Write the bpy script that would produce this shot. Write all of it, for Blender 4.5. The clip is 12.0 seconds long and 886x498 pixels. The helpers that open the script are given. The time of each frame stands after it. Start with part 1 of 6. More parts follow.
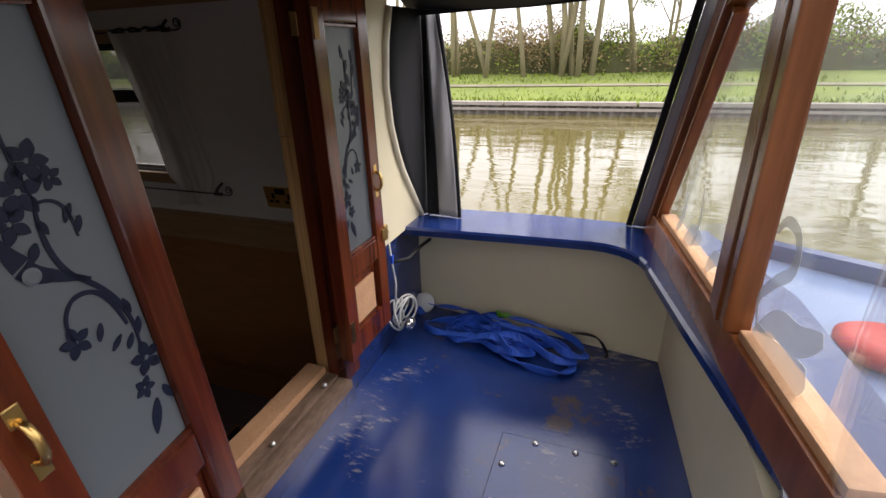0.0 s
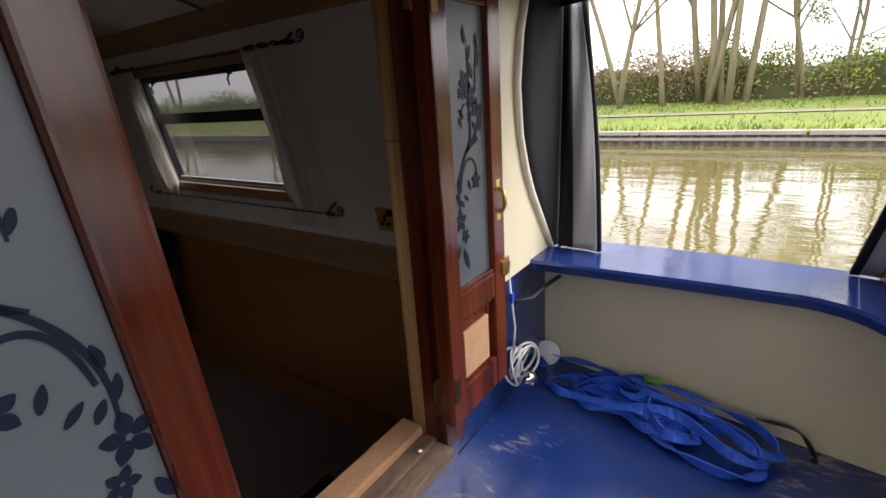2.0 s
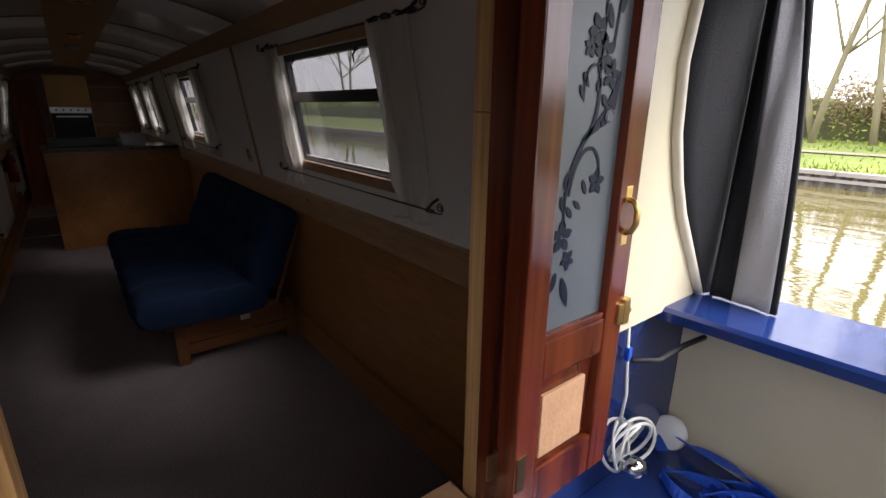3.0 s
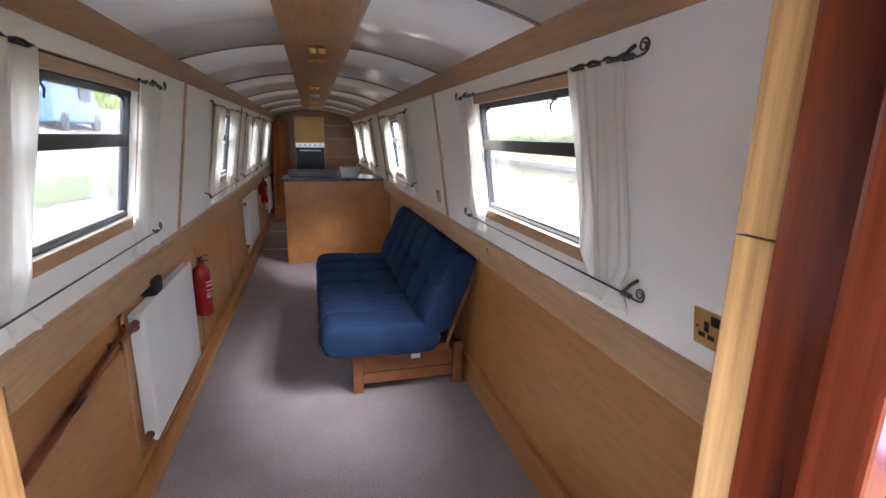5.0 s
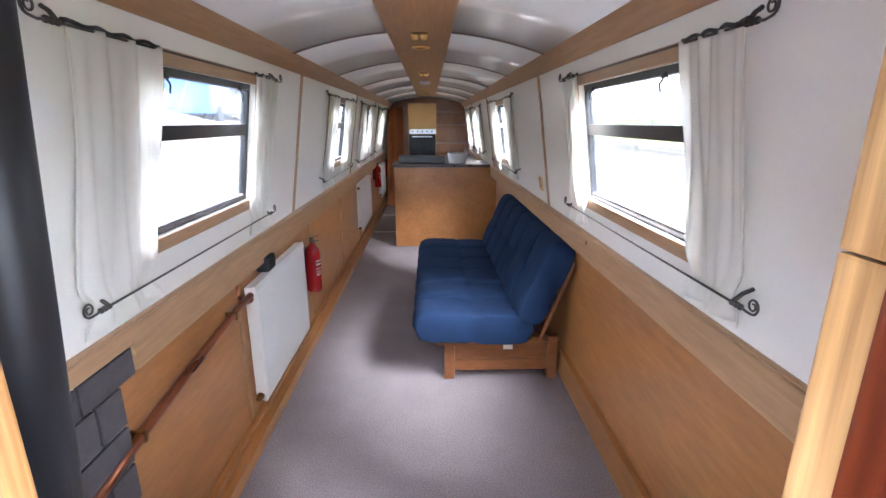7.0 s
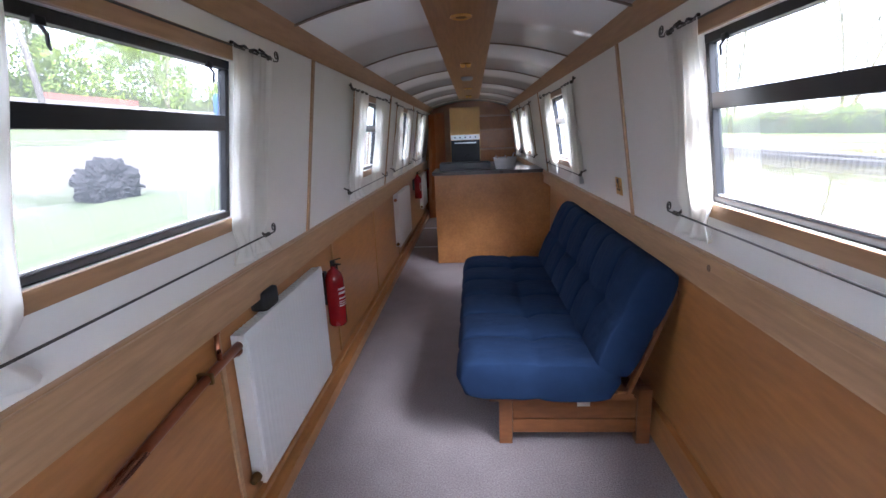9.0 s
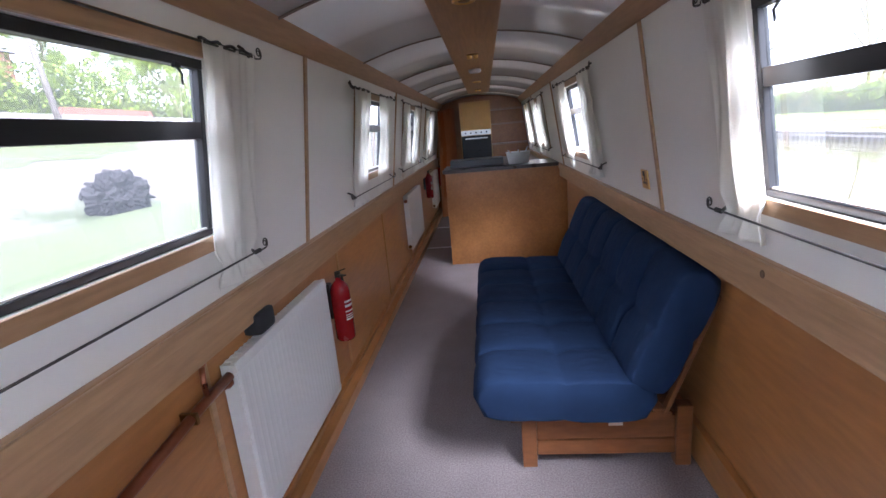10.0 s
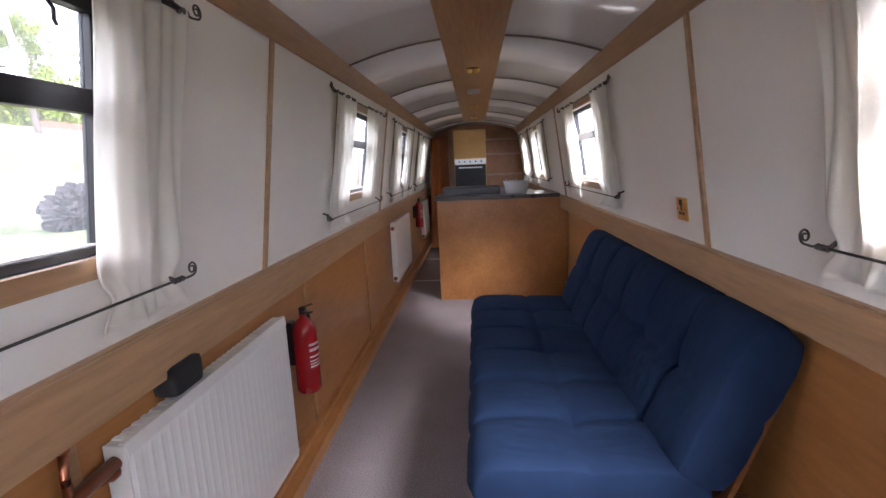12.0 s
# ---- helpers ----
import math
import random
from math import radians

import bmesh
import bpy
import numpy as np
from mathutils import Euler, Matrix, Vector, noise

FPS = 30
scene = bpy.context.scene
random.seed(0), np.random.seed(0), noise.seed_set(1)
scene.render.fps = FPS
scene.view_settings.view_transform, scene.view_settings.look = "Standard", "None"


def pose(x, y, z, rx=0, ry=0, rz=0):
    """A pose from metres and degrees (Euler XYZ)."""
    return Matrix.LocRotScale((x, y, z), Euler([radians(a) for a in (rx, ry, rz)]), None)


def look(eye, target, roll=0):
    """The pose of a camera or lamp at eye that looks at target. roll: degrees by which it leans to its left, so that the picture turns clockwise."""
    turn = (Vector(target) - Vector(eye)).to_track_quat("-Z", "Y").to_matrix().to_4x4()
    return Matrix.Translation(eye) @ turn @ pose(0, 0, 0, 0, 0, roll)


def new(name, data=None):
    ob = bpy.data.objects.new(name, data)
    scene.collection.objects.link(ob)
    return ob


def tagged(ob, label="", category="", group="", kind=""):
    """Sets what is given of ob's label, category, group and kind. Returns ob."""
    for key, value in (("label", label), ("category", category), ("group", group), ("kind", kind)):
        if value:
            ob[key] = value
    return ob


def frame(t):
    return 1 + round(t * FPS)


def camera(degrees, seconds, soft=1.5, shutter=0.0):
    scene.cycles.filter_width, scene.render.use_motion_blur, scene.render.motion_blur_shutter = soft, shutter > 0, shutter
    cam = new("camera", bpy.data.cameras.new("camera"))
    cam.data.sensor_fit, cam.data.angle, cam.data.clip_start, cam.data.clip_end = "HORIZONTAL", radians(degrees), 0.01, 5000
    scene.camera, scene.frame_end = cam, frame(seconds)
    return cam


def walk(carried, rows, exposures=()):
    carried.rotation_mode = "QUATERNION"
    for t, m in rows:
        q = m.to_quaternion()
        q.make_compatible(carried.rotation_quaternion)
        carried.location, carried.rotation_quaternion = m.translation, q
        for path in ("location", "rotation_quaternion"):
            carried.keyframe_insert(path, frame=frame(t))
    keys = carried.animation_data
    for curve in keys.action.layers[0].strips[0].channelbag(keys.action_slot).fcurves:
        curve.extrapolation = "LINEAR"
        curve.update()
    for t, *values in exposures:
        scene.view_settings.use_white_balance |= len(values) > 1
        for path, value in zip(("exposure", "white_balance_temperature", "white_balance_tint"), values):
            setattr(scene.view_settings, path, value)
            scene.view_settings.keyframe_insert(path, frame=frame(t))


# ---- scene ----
cam = camera(86.8, 12.0)
PATH = [
    (0, (-0.618, -0.668, 1.585), (1.104, -0.022, 0.799), -1.8),
    (0.5, (-0.576, -0.625, 1.593), (1.146, 0.043, 0.827), -2.4),
    (1, (-0.536, -0.615, 1.573), (1.177, 0.144, 0.874), -3.7),
    (1.5, (-0.494, -0.576, 1.543), (1.184, 0.282, 0.874), -4.3),
    (2, (-0.394, -0.543, 1.488), (1.146, 0.565, 0.855), -3.9),
    (2.5, (-0.249, -0.468, 1.411), (1.135, 0.846, 0.811), -2.1),
    (2.8, (-0.183, -0.447, 1.407), (1.096, 0.981, 0.839), -0.4),
    (3, (-0.149, -0.436, 1.41), (1.03, 1.074, 0.835), 0.7),
    (3.2, (-0.122, -0.426, 1.419), (0.984, 1.136, 0.839), 2.4),
    (4.8, (-0.077, -0.271, 1.475), (0.514, 1.579, 0.999), 1.2),
    (5, (-0.046, -0.237, 1.483), (0.474, 1.639, 1.021), 1.0),
    (5.5, (-0.021, -0.159, 1.478), (0.318, 1.76, 1.024), 0.7),
    (6, (0.026, -0.178, 1.487), (0.172, 1.759, 1.012), 0.3),
    (6.5, (0.034, -0.232, 1.506), (0.128, 1.696, 0.983), 0.3),
    (7, (0.046, -0.2, 1.486), (0.1, 1.729, 0.962), 0.0),
    (7.5, (0.033, -0.03, 1.439), (0.031, 1.909, 0.951), -0.7),
    (9.5, (0.041, 0.511, 1.39), (-0.142, 2.446, 0.917), -3.6),
    (10, (0.049, 0.605, 1.392), (-0.157, 2.534, 0.906), -5.1),
    (10.5, (0.032, 0.724, 1.404), (-0.151, 2.66, 0.936), -4.7),
    (11, (0.026, 0.824, 1.419), (-0.133, 2.77, 0.988), -3.5),
    (11.5, (0.023, 0.922, 1.415), (-0.131, 2.871, 0.993), -2.6),
    (12, (-0.007, 1.009, 1.304), (-0.154, 2.972, 0.949), -2.5),
]
SKY, SUN, CLOUD = 0.15, 1.0, 7.0
EXPOSURES = [(0.0, 1.45, 6600, 17), (1.2, 1.55, 6600, 17), (2.0, 1.7, 6500, 17), (3.2, 2.3, 6300, 17), (4.0, 3.7, 6000, 15), (4.8, 5.25, 5750, 14), (6.0, 5.8, 5550, 13), (7.0, 6.1, 5450, 13), (7.7, 6.0, 5400, 13), (9.3, 5.35, 5300, 16), (12.0, 5.55, 5800, 19)]
walk(cam, [(t, look(eye, target, roll)) for t, eye, target, roll in PATH], EXPOSURES)

# ---------- world, sun ----------
world = bpy.data.worlds.new("overcast_sky")
scene.world = world
world.use_nodes = True
wn, wl = world.node_tree.nodes, world.node_tree.links
wn.clear()
w_out = wn.new("ShaderNodeOutputWorld")
w_bg = wn.new("ShaderNodeBackground")
w_sky = wn.new("ShaderNodeTexSky")
w_sky.sky_type = "NISHITA"
w_sky.sun_disc = False
w_sky.sun_elevation = radians(49)
w_sky.sun_rotation = radians(151)
w_sky.dust_density = 4.0
w_hs = wn.new("ShaderNodeHueSaturation")
w_hs.inputs["Saturation"].default_value = 0.22
w_bg.inputs["Strength"].default_value = SKY
wl.new(w_sky.outputs[0], w_hs.inputs["Color"])
w_cl = wn.new("ShaderNodeMix")
w_cl.data_type = "RGBA"
w_cl.inputs["Factor"].default_value = 0.7
w_cl.inputs[7].default_value = (CLOUD * 0.98, CLOUD, CLOUD * 1.03, 1)
wl.new(w_hs.outputs[0], w_cl.inputs[6])
wl.new(w_cl.outputs[2], w_bg.inputs["Color"])
wl.new(w_bg.outputs[0], w_out.inputs[0])

sun_data = bpy.data.lights.new("sun", "SUN")
sun_data.energy, sun_data.angle, sun_data.color = SUN, radians(40), (1.0, 0.97, 0.93)
sun = new("sun", sun_data)
sun.matrix_world = look((10, -18, 24), (0, 0, 0))


# ---------- materials ----------
def mat(name, col, col2=None, rough=0.5, metal=0.0, scale=8.0, stretch=(1, 1, 1), bump=0.0, bscale=60.0,
        grain=0.0, rvar=0.1, spec=0.5, spread=0.5, island=False):
    """A surface with two scales of mottling, streaks along the stretched axis and fine relief."""
    m = bpy.data.materials.new(name)
    m.use_nodes = True
    n, l = m.node_tree.nodes, m.node_tree.links
    b = n["Principled BSDF"]
    b.inputs["Metallic"].default_value = metal
    b.inputs["Specular IOR Level"].default_value = spec
    tc = n.new("ShaderNodeTexCoord")
    mp = n.new("ShaderNodeMapping")
    mp.inputs["Scale"].default_value = stretch
    l.new(tc.outputs["Object"], mp.inputs[0])
    big = n.new("ShaderNodeTexNoise")
    big.inputs["Scale"].default_value, big.inputs["Detail"].default_value = scale, 6
    big.inputs["Roughness"].default_value = 0.6
    l.new(mp.outputs[0], big.inputs["Vector"])
    ramp = n.new("ShaderNodeValToRGB")
    ramp.color_ramp.elements[0].position, ramp.color_ramp.elements[1].position = 0.5 - spread / 2, 0.5 + spread / 2
    c2 = col2 or tuple(c * 0.82 for c in col)
    ramp.color_ramp.elements[0].color, ramp.color_ramp.elements[1].color = (*c2, 1), (*col, 1)
    l.new(big.outputs[0], ramp.inputs[0])
    fine = n.new("ShaderNodeTexNoise")
    fine.inputs["Scale"].default_value, fine.inputs["Detail"].default_value = bscale, 4
    l.new(mp.outputs[0], fine.inputs["Vector"])
    last = ramp.outputs[0]
    if grain:
        mx = n.new("ShaderNodeMix")
        mx.data_type, mx.blend_type = "RGBA", "MULTIPLY"
        mx.inputs["Factor"].default_value = grain
        gr = n.new("ShaderNodeValToRGB")
        gr.color_ramp.elements[0].position, gr.color_ramp.elements[1].position = 0.35, 0.65
        gr.color_ramp.elements[0].color, gr.color_ramp.elements[1].color = (0.45, 0.42, 0.4, 1), (1, 1, 1, 1)
        l.new(fine.outputs[0], gr.inputs[0])
        l.new(last, mx.inputs[6])
        l.new(gr.outputs[0], mx.inputs[7])
        last = mx.outputs[2]
    if island:
        geo = n.new("ShaderNodeNewGeometry")
        hv = n.new("ShaderNodeHueSaturation")
        mr = n.new("ShaderNodeMapRange")
        mr.inputs["To Min"].default_value, mr.inputs["To Max"].default_value = 0.55, 1.5
        l.new(geo.outputs["Random Per Island"], mr.inputs[0])
        l.new(mr.outputs[0], hv.inputs["Value"])
        l.new(last, hv.inputs["Color"])
        last = hv.outputs[0]
    l.new(last, b.inputs["Base Color"])
    rr = n.new("ShaderNodeMapRange")
    rr.inputs["To Min"].default_value, rr.inputs["To Max"].default_value = max(0.02, rough - rvar), min(1, rough + rvar)
    l.new(big.outputs[0], rr.inputs[0])
    l.new(rr.outputs[0], b.inputs["Roughness"])
    if bump:
        bp = n.new("ShaderNodeBump")
        bp.inputs["Strength"].default_value, bp.inputs["Distance"].default_value = min(1, bump), 0.004
        l.new(fine.outputs[0], bp.inputs["Height"])
        l.new(bp.outputs[0], b.inputs["Normal"])
    return m


def glass(name, tint=(1, 1, 1), rough=0.0, clear=0.985, haze=0.0):
    """A tinted pane with a true reflection on its face and a blotchy pale film for haze."""
    m = bpy.data.materials.new(name)
    m.use_nodes = True
    n, l = m.node_tree.nodes, m.node_tree.links
    n.clear()
    out = n.new("ShaderNodeOutputMaterial")
    tr = n.new("ShaderNodeBsdfTransparent")
    tr.inputs[0].default_value = (*[c * clear for c in tint], 1)
    gl = n.new("ShaderNodeBsdfGlossy")
    gl.inputs["Roughness"].default_value = rough
    mx = n.new("ShaderNodeMixShader")
    lw = n.new("ShaderNodeLayerWeight")
    lw.inputs[0].default_value = 0.5
    pw = n.new("ShaderNodeMath")
    pw.operation = "POWER"
    pw.inputs[1].default_value = 5.0
    sc = n.new("ShaderNodeMath")
    sc.operation = "MULTIPLY_ADD"
    sc.inputs[1].default_value, sc.inputs[2].default_value = 0.9, 0.035
    l.new(lw.outputs["Facing"], pw.inputs[0])
    l.new(pw.outputs[0], sc.inputs[0])
    l.new(sc.outputs[0], mx.inputs[0])
    # The pale film puts the haze over the view into the glass itself.
    film = n.new("ShaderNodeBsdfTranslucent")
    film.inputs[0].default_value = (0.86, 0.9, 0.92, 1)
    veil, blot, amount = n.new("ShaderNodeMixShader"), n.new("ShaderNodeTexNoise"), n.new("ShaderNodeMapRange")
    blot.inputs["Scale"].default_value, blot.inputs["Detail"].default_value = 3.0, 5
    amount.inputs["To Min"].default_value, amount.inputs["To Max"].default_value = haze * 0.5, haze * 1.5
    tc = n.new("ShaderNodeTexCoord")
    l.new(tc.outputs["Object"], blot.inputs["Vector"])
    l.new(blot.outputs[0], amount.inputs[0])
    l.new(amount.outputs[0], veil.inputs[0])
    l.new(tr.outputs[0], veil.inputs[1])
    l.new(film.outputs[0], veil.inputs[2])
    l.new(veil.outputs[0], mx.inputs[1])
    l.new(gl.outputs[0], mx.inputs[2])
    l.new(mx.outputs[0], out.inputs[0])
    return m


def cloth(name, col, thru=0.5, bump=0.4, bscale=300):
    """Thin woven cloth that lets light through."""
    m = mat(name, col, tuple(c * 0.9 for c in col), 0.9, scale=5, bump=bump, bscale=bscale, spec=0.1)
    n, l = m.node_tree.nodes, m.node_tree.links
    b, out = n["Principled BSDF"], n["Material Output"]
    tl = n.new("ShaderNodeBsdfTranslucent")
    tl.inputs[0].default_value = (*col, 1)
    mx = n.new("ShaderNodeMixShader")
    mx.inputs[0].default_value = thru
    l.new(b.outputs[0], mx.inputs[1])
    l.new(tl.outputs[0], mx.inputs[2])
    l.new(mx.outputs[0], out.inputs[0])
    return m


def water_mat():
    m = bpy.data.materials.new("canal_water")
    m.use_nodes = True
    n, l = m.node_tree.nodes, m.node_tree.links
    b = n["Principled BSDF"]
    b.inputs["Base Color"].default_value = (0.125, 0.105, 0.036, 1)
    b.inputs["Roughness"].default_value = 0.03
    b.inputs["IOR"].default_value = 1.33
    b.inputs["Specular IOR Level"].default_value = 1.0
    tc = n.new("ShaderNodeTexCoord")
    mp = n.new("ShaderNodeMapping")
    mp.inputs["Scale"].default_value = (1.6, 0.55, 1)
    l.new(tc.outputs["Object"], mp.inputs[0])
    a = n.new("ShaderNodeTexNoise")
    a.inputs["Scale"].default_value, a.inputs["Detail"].default_value = 1.6, 3
    c = n.new("ShaderNodeTexNoise")
    c.inputs["Scale"].default_value, c.inputs["Detail"].default_value = 5.0, 2
    l.new(mp.outputs[0], a.inputs["Vector"])
    l.new(mp.outputs[0], c.inputs["Vector"])
    b1 = n.new("ShaderNodeBump")
    b1.inputs["Strength"].default_value, b1.inputs["Distance"].default_value = 0.22, 0.05
    b2 = n.new("ShaderNodeBump")
    b2.inputs["Strength"].default_value, b2.inputs["Distance"].default_value = 0.1, 0.02
    l.new(a.outputs[0], b1.inputs["Height"])
    l.new(c.outputs[0], b2.inputs["Height"])
    l.new(b1.outputs[0], b2.inputs["Normal"])
    l.new(b2.outputs[0], b.inputs["Normal"])
    return m


OAK = mat("oak_trim", (0.5, 0.31, 0.165), (0.38, 0.22, 0.105), 0.4, scale=9, stretch=(1, 0.09, 1), bump=0.12, bscale=70, grain=0.3, spread=0.5)
OAK_UP = mat("pine_post", (0.6, 0.37, 0.15), (0.3, 0.14, 0.045), 0.36, scale=34, stretch=(1, 1, 0.03), bump=0.2, bscale=90, grain=0.5, spread=0.22)
PLY = mat("ash_ply", (0.47, 0.213, 0.066), (0.31, 0.125, 0.035), 0.3, scale=5, stretch=(1, 0.16, 1), bump=0.05, bscale=48, grain=0.3, spread=0.55, rvar=0.06)
PLANK = mat("ceiling_plank", (0.54, 0.32, 0.16), (0.38, 0.2, 0.085), 0.36, scale=9, stretch=(1, 0.06, 1), bump=0.1, bscale=70, grain=0.35)
MAHOG = mat("varnished_mahogany", (0.2, 0.04, 0.012), (0.035, 0.007, 0.005), 0.17, scale=16, stretch=(1, 1, 0.05), bump=0.06, bscale=60, grain=0.5, spread=0.4, rvar=0.06)
CRATCH = mat("varnished_hardwood", (0.33, 0.11, 0.035), (0.14, 0.04, 0.014), 0.24, scale=14, stretch=(0.5, 1, 0.08), bump=0.08, bscale=60, grain=0.4, spread=0.45)
BARE = mat("bare_wood", (0.62, 0.36, 0.2), (0.52, 0.28, 0.14), 0.7, scale=20, bump=0.3, bscale=120, grain=0.15)
SILLW = mat("weathered_sill", (0.3, 0.2, 0.14), (0.12, 0.075, 0.05), 0.7, scale=16, stretch=(0.4, 1, 1), bump=0.5, bscale=90, grain=0.5)
WALLP = mat("white_lining", (0.86, 0.84, 0.79), (0.83, 0.8, 0.75), 0.38, scale=2, bump=0.03, bscale=300)
CEIL = mat("gloss_ceiling_panel", (0.88, 0.87, 0.85), (0.85, 0.84, 0.81), 0.18, scale=1.5, bump=0.02, bscale=80, rvar=0.04)
SEAM = mat("ceiling_joint", (0.22, 0.16, 0.12), None, 0.6)
CREAM = mat("cream_paint", (0.68, 0.615, 0.43), (0.62, 0.555, 0.38), 0.4, scale=3, bump=0.05, bscale=60)
CREAM_E = mat("cream_edge", (0.8, 0.74, 0.58), None, 0.4)
BLUE = mat("navy_paint", (0.014, 0.036, 0.16), (0.009, 0.022, 0.105), 0.13, scale=9, bump=0.12, bscale=30, spec=0.8, rvar=0.08)
CARPET = mat("mauve_carpet", (0.37, 0.315, 0.31), (0.27, 0.228, 0.228), 0.95, scale=4, bump=1.0, bscale=150, grain=0.6, spec=0.1, spread=0.9)
BLACK = mat("black_aluminium", (0.012, 0.012, 0.014), None, 0.35)
IRON = mat("wrought_iron", (0.13, 0.118, 0.105), (0.05, 0.045, 0.04), 0.45, 0.7, scale=40, bump=0.2, bscale=200)
BRASS = mat("brass", (0.78, 0.54, 0.2), (0.68, 0.44, 0.15), 0.34, 1.0, scale=12)
BRASSD = mat("dull_brass", (0.3, 0.18, 0.07), (0.14, 0.08, 0.03), 0.45, 1.0, scale=30)
COPPER = mat("copper_pipe", (0.5, 0.2, 0.11), (0.22, 0.09, 0.05), 0.3, 1.0, scale=14, stretch=(1, 0.3, 1))
CHROME = mat("chrome", (0.7, 0.7, 0.7), None, 0.12, 1.0)
STEEL = mat("brushed_steel", (0.55, 0.55, 0.55), None, 0.3, 1.0)
RADW = mat("radiator_enamel", (0.76, 0.75, 0.72), (0.73, 0.72, 0.69), 0.35, scale=4)
RED = mat("red_enamel", (0.3, 0.009, 0.011), (0.22, 0.006, 0.008), 0.25, scale=6)
WHITE = mat("white_plastic", (0.78, 0.78, 0.76), None, 0.4)
LABELM = mat("printed_label", (0.7, 0.68, 0.66), (0.4, 0.38, 0.4), 0.5, scale=90, spread=0.2)
RUBBER = mat("black_rubber", (0.015, 0.015, 0.016), None, 0.7, bump=0.3)
COTTON = mat("navy_cotton", (0.017, 0.034, 0.078), (0.011, 0.022, 0.055), 0.92, scale=7, bump=0.5, bscale=600, spec=0.12, grain=0.25)
PINE = mat("waxed_pine", (0.24, 0.09, 0.028), (0.13, 0.047, 0.015), 0.45, scale=9, stretch=(0.25, 1, 1), bump=0.1, bscale=60, grain=0.3)
SLATE = mat("grey_slate", (0.1, 0.088, 0.09), (0.05, 0.043, 0.044), 0.5, scale=14, bump=0.5, bscale=50)
GROUT = mat("slate_grout", (0.35, 0.33, 0.31), None, 0.9)
STOVE = mat("stove_black", (0.015, 0.014, 0.015), None, 0.5, bump=0.1)
WORK = mat("dark_worktop", (0.045, 0.028, 0.022), None, 0.3)
YPINE = mat("yellow_pine_door", (0.62, 0.38, 0.12), (0.54, 0.31, 0.09), 0.4, scale=4, stretch=(1, 1, 0.2), grain=0.15)
OVENG = mat("oven_glass", (0.008, 0.008, 0.009), None, 0.3, spec=0.2)
CANVAS = mat("black_canvas", (0.018, 0.018, 0.02), (0.012, 0.012, 0.013), 0.8, scale=9, bump=0.5, bscale=300, spec=0.2)
LINER = mat("grey_liner", (0.48, 0.48, 0.49), (0.4, 0.4, 0.41), 0.75, scale=4, bump=0.5, bscale=250, spec=0.2)
ROPEB = mat("blue_webbing", (0.03, 0.13, 0.66), (0.014, 0.07, 0.45), 0.55, scale=30, bump=0.4, bscale=350)
GREEN = mat("green_tape", (0.12, 0.42, 0.03), None, 0.5)
CABLE = mat("white_cable", (0.66, 0.66, 0.62), None, 0.4)
FROST = mat("frosted_glass", (0.115, 0.13, 0.142), (0.1, 0.114, 0.125), 0.4, scale=2)
ETCH = mat("clear_etching", (0.012, 0.016, 0.036), (0.008, 0.011, 0.025), 0.5, scale=20, spec=0.2)
SWAN = mat("etched_glass", (0.7, 0.72, 0.7), None, 0.6)
sn, sk = SWAN.node_tree.nodes, SWAN.node_tree.links
s_tr, s_mx = sn.new("ShaderNodeBsdfTransparent"), sn.new("ShaderNodeMixShader")
s_mx.inputs[0].default_value = 0.35
sk.new(s_tr.outputs[0], s_mx.inputs[1])
sk.new(sn["Principled BSDF"].outputs[0], s_mx.inputs[2])
sk.new(s_mx.outputs[0], sn["Material Output"].inputs[0])
# Darker than real glass, to hold down the bright view from the cabin.
PANE = glass("darkened_window_glass", (0.385, 0.38, 0.378), haze=0.01)
PANE_CLEAR = glass("cratch_glass", (0.92, 0.94, 0.93), haze=0.03)
CURT = cloth("cream_curtain", (0.92, 0.9, 0.85), 0.55)


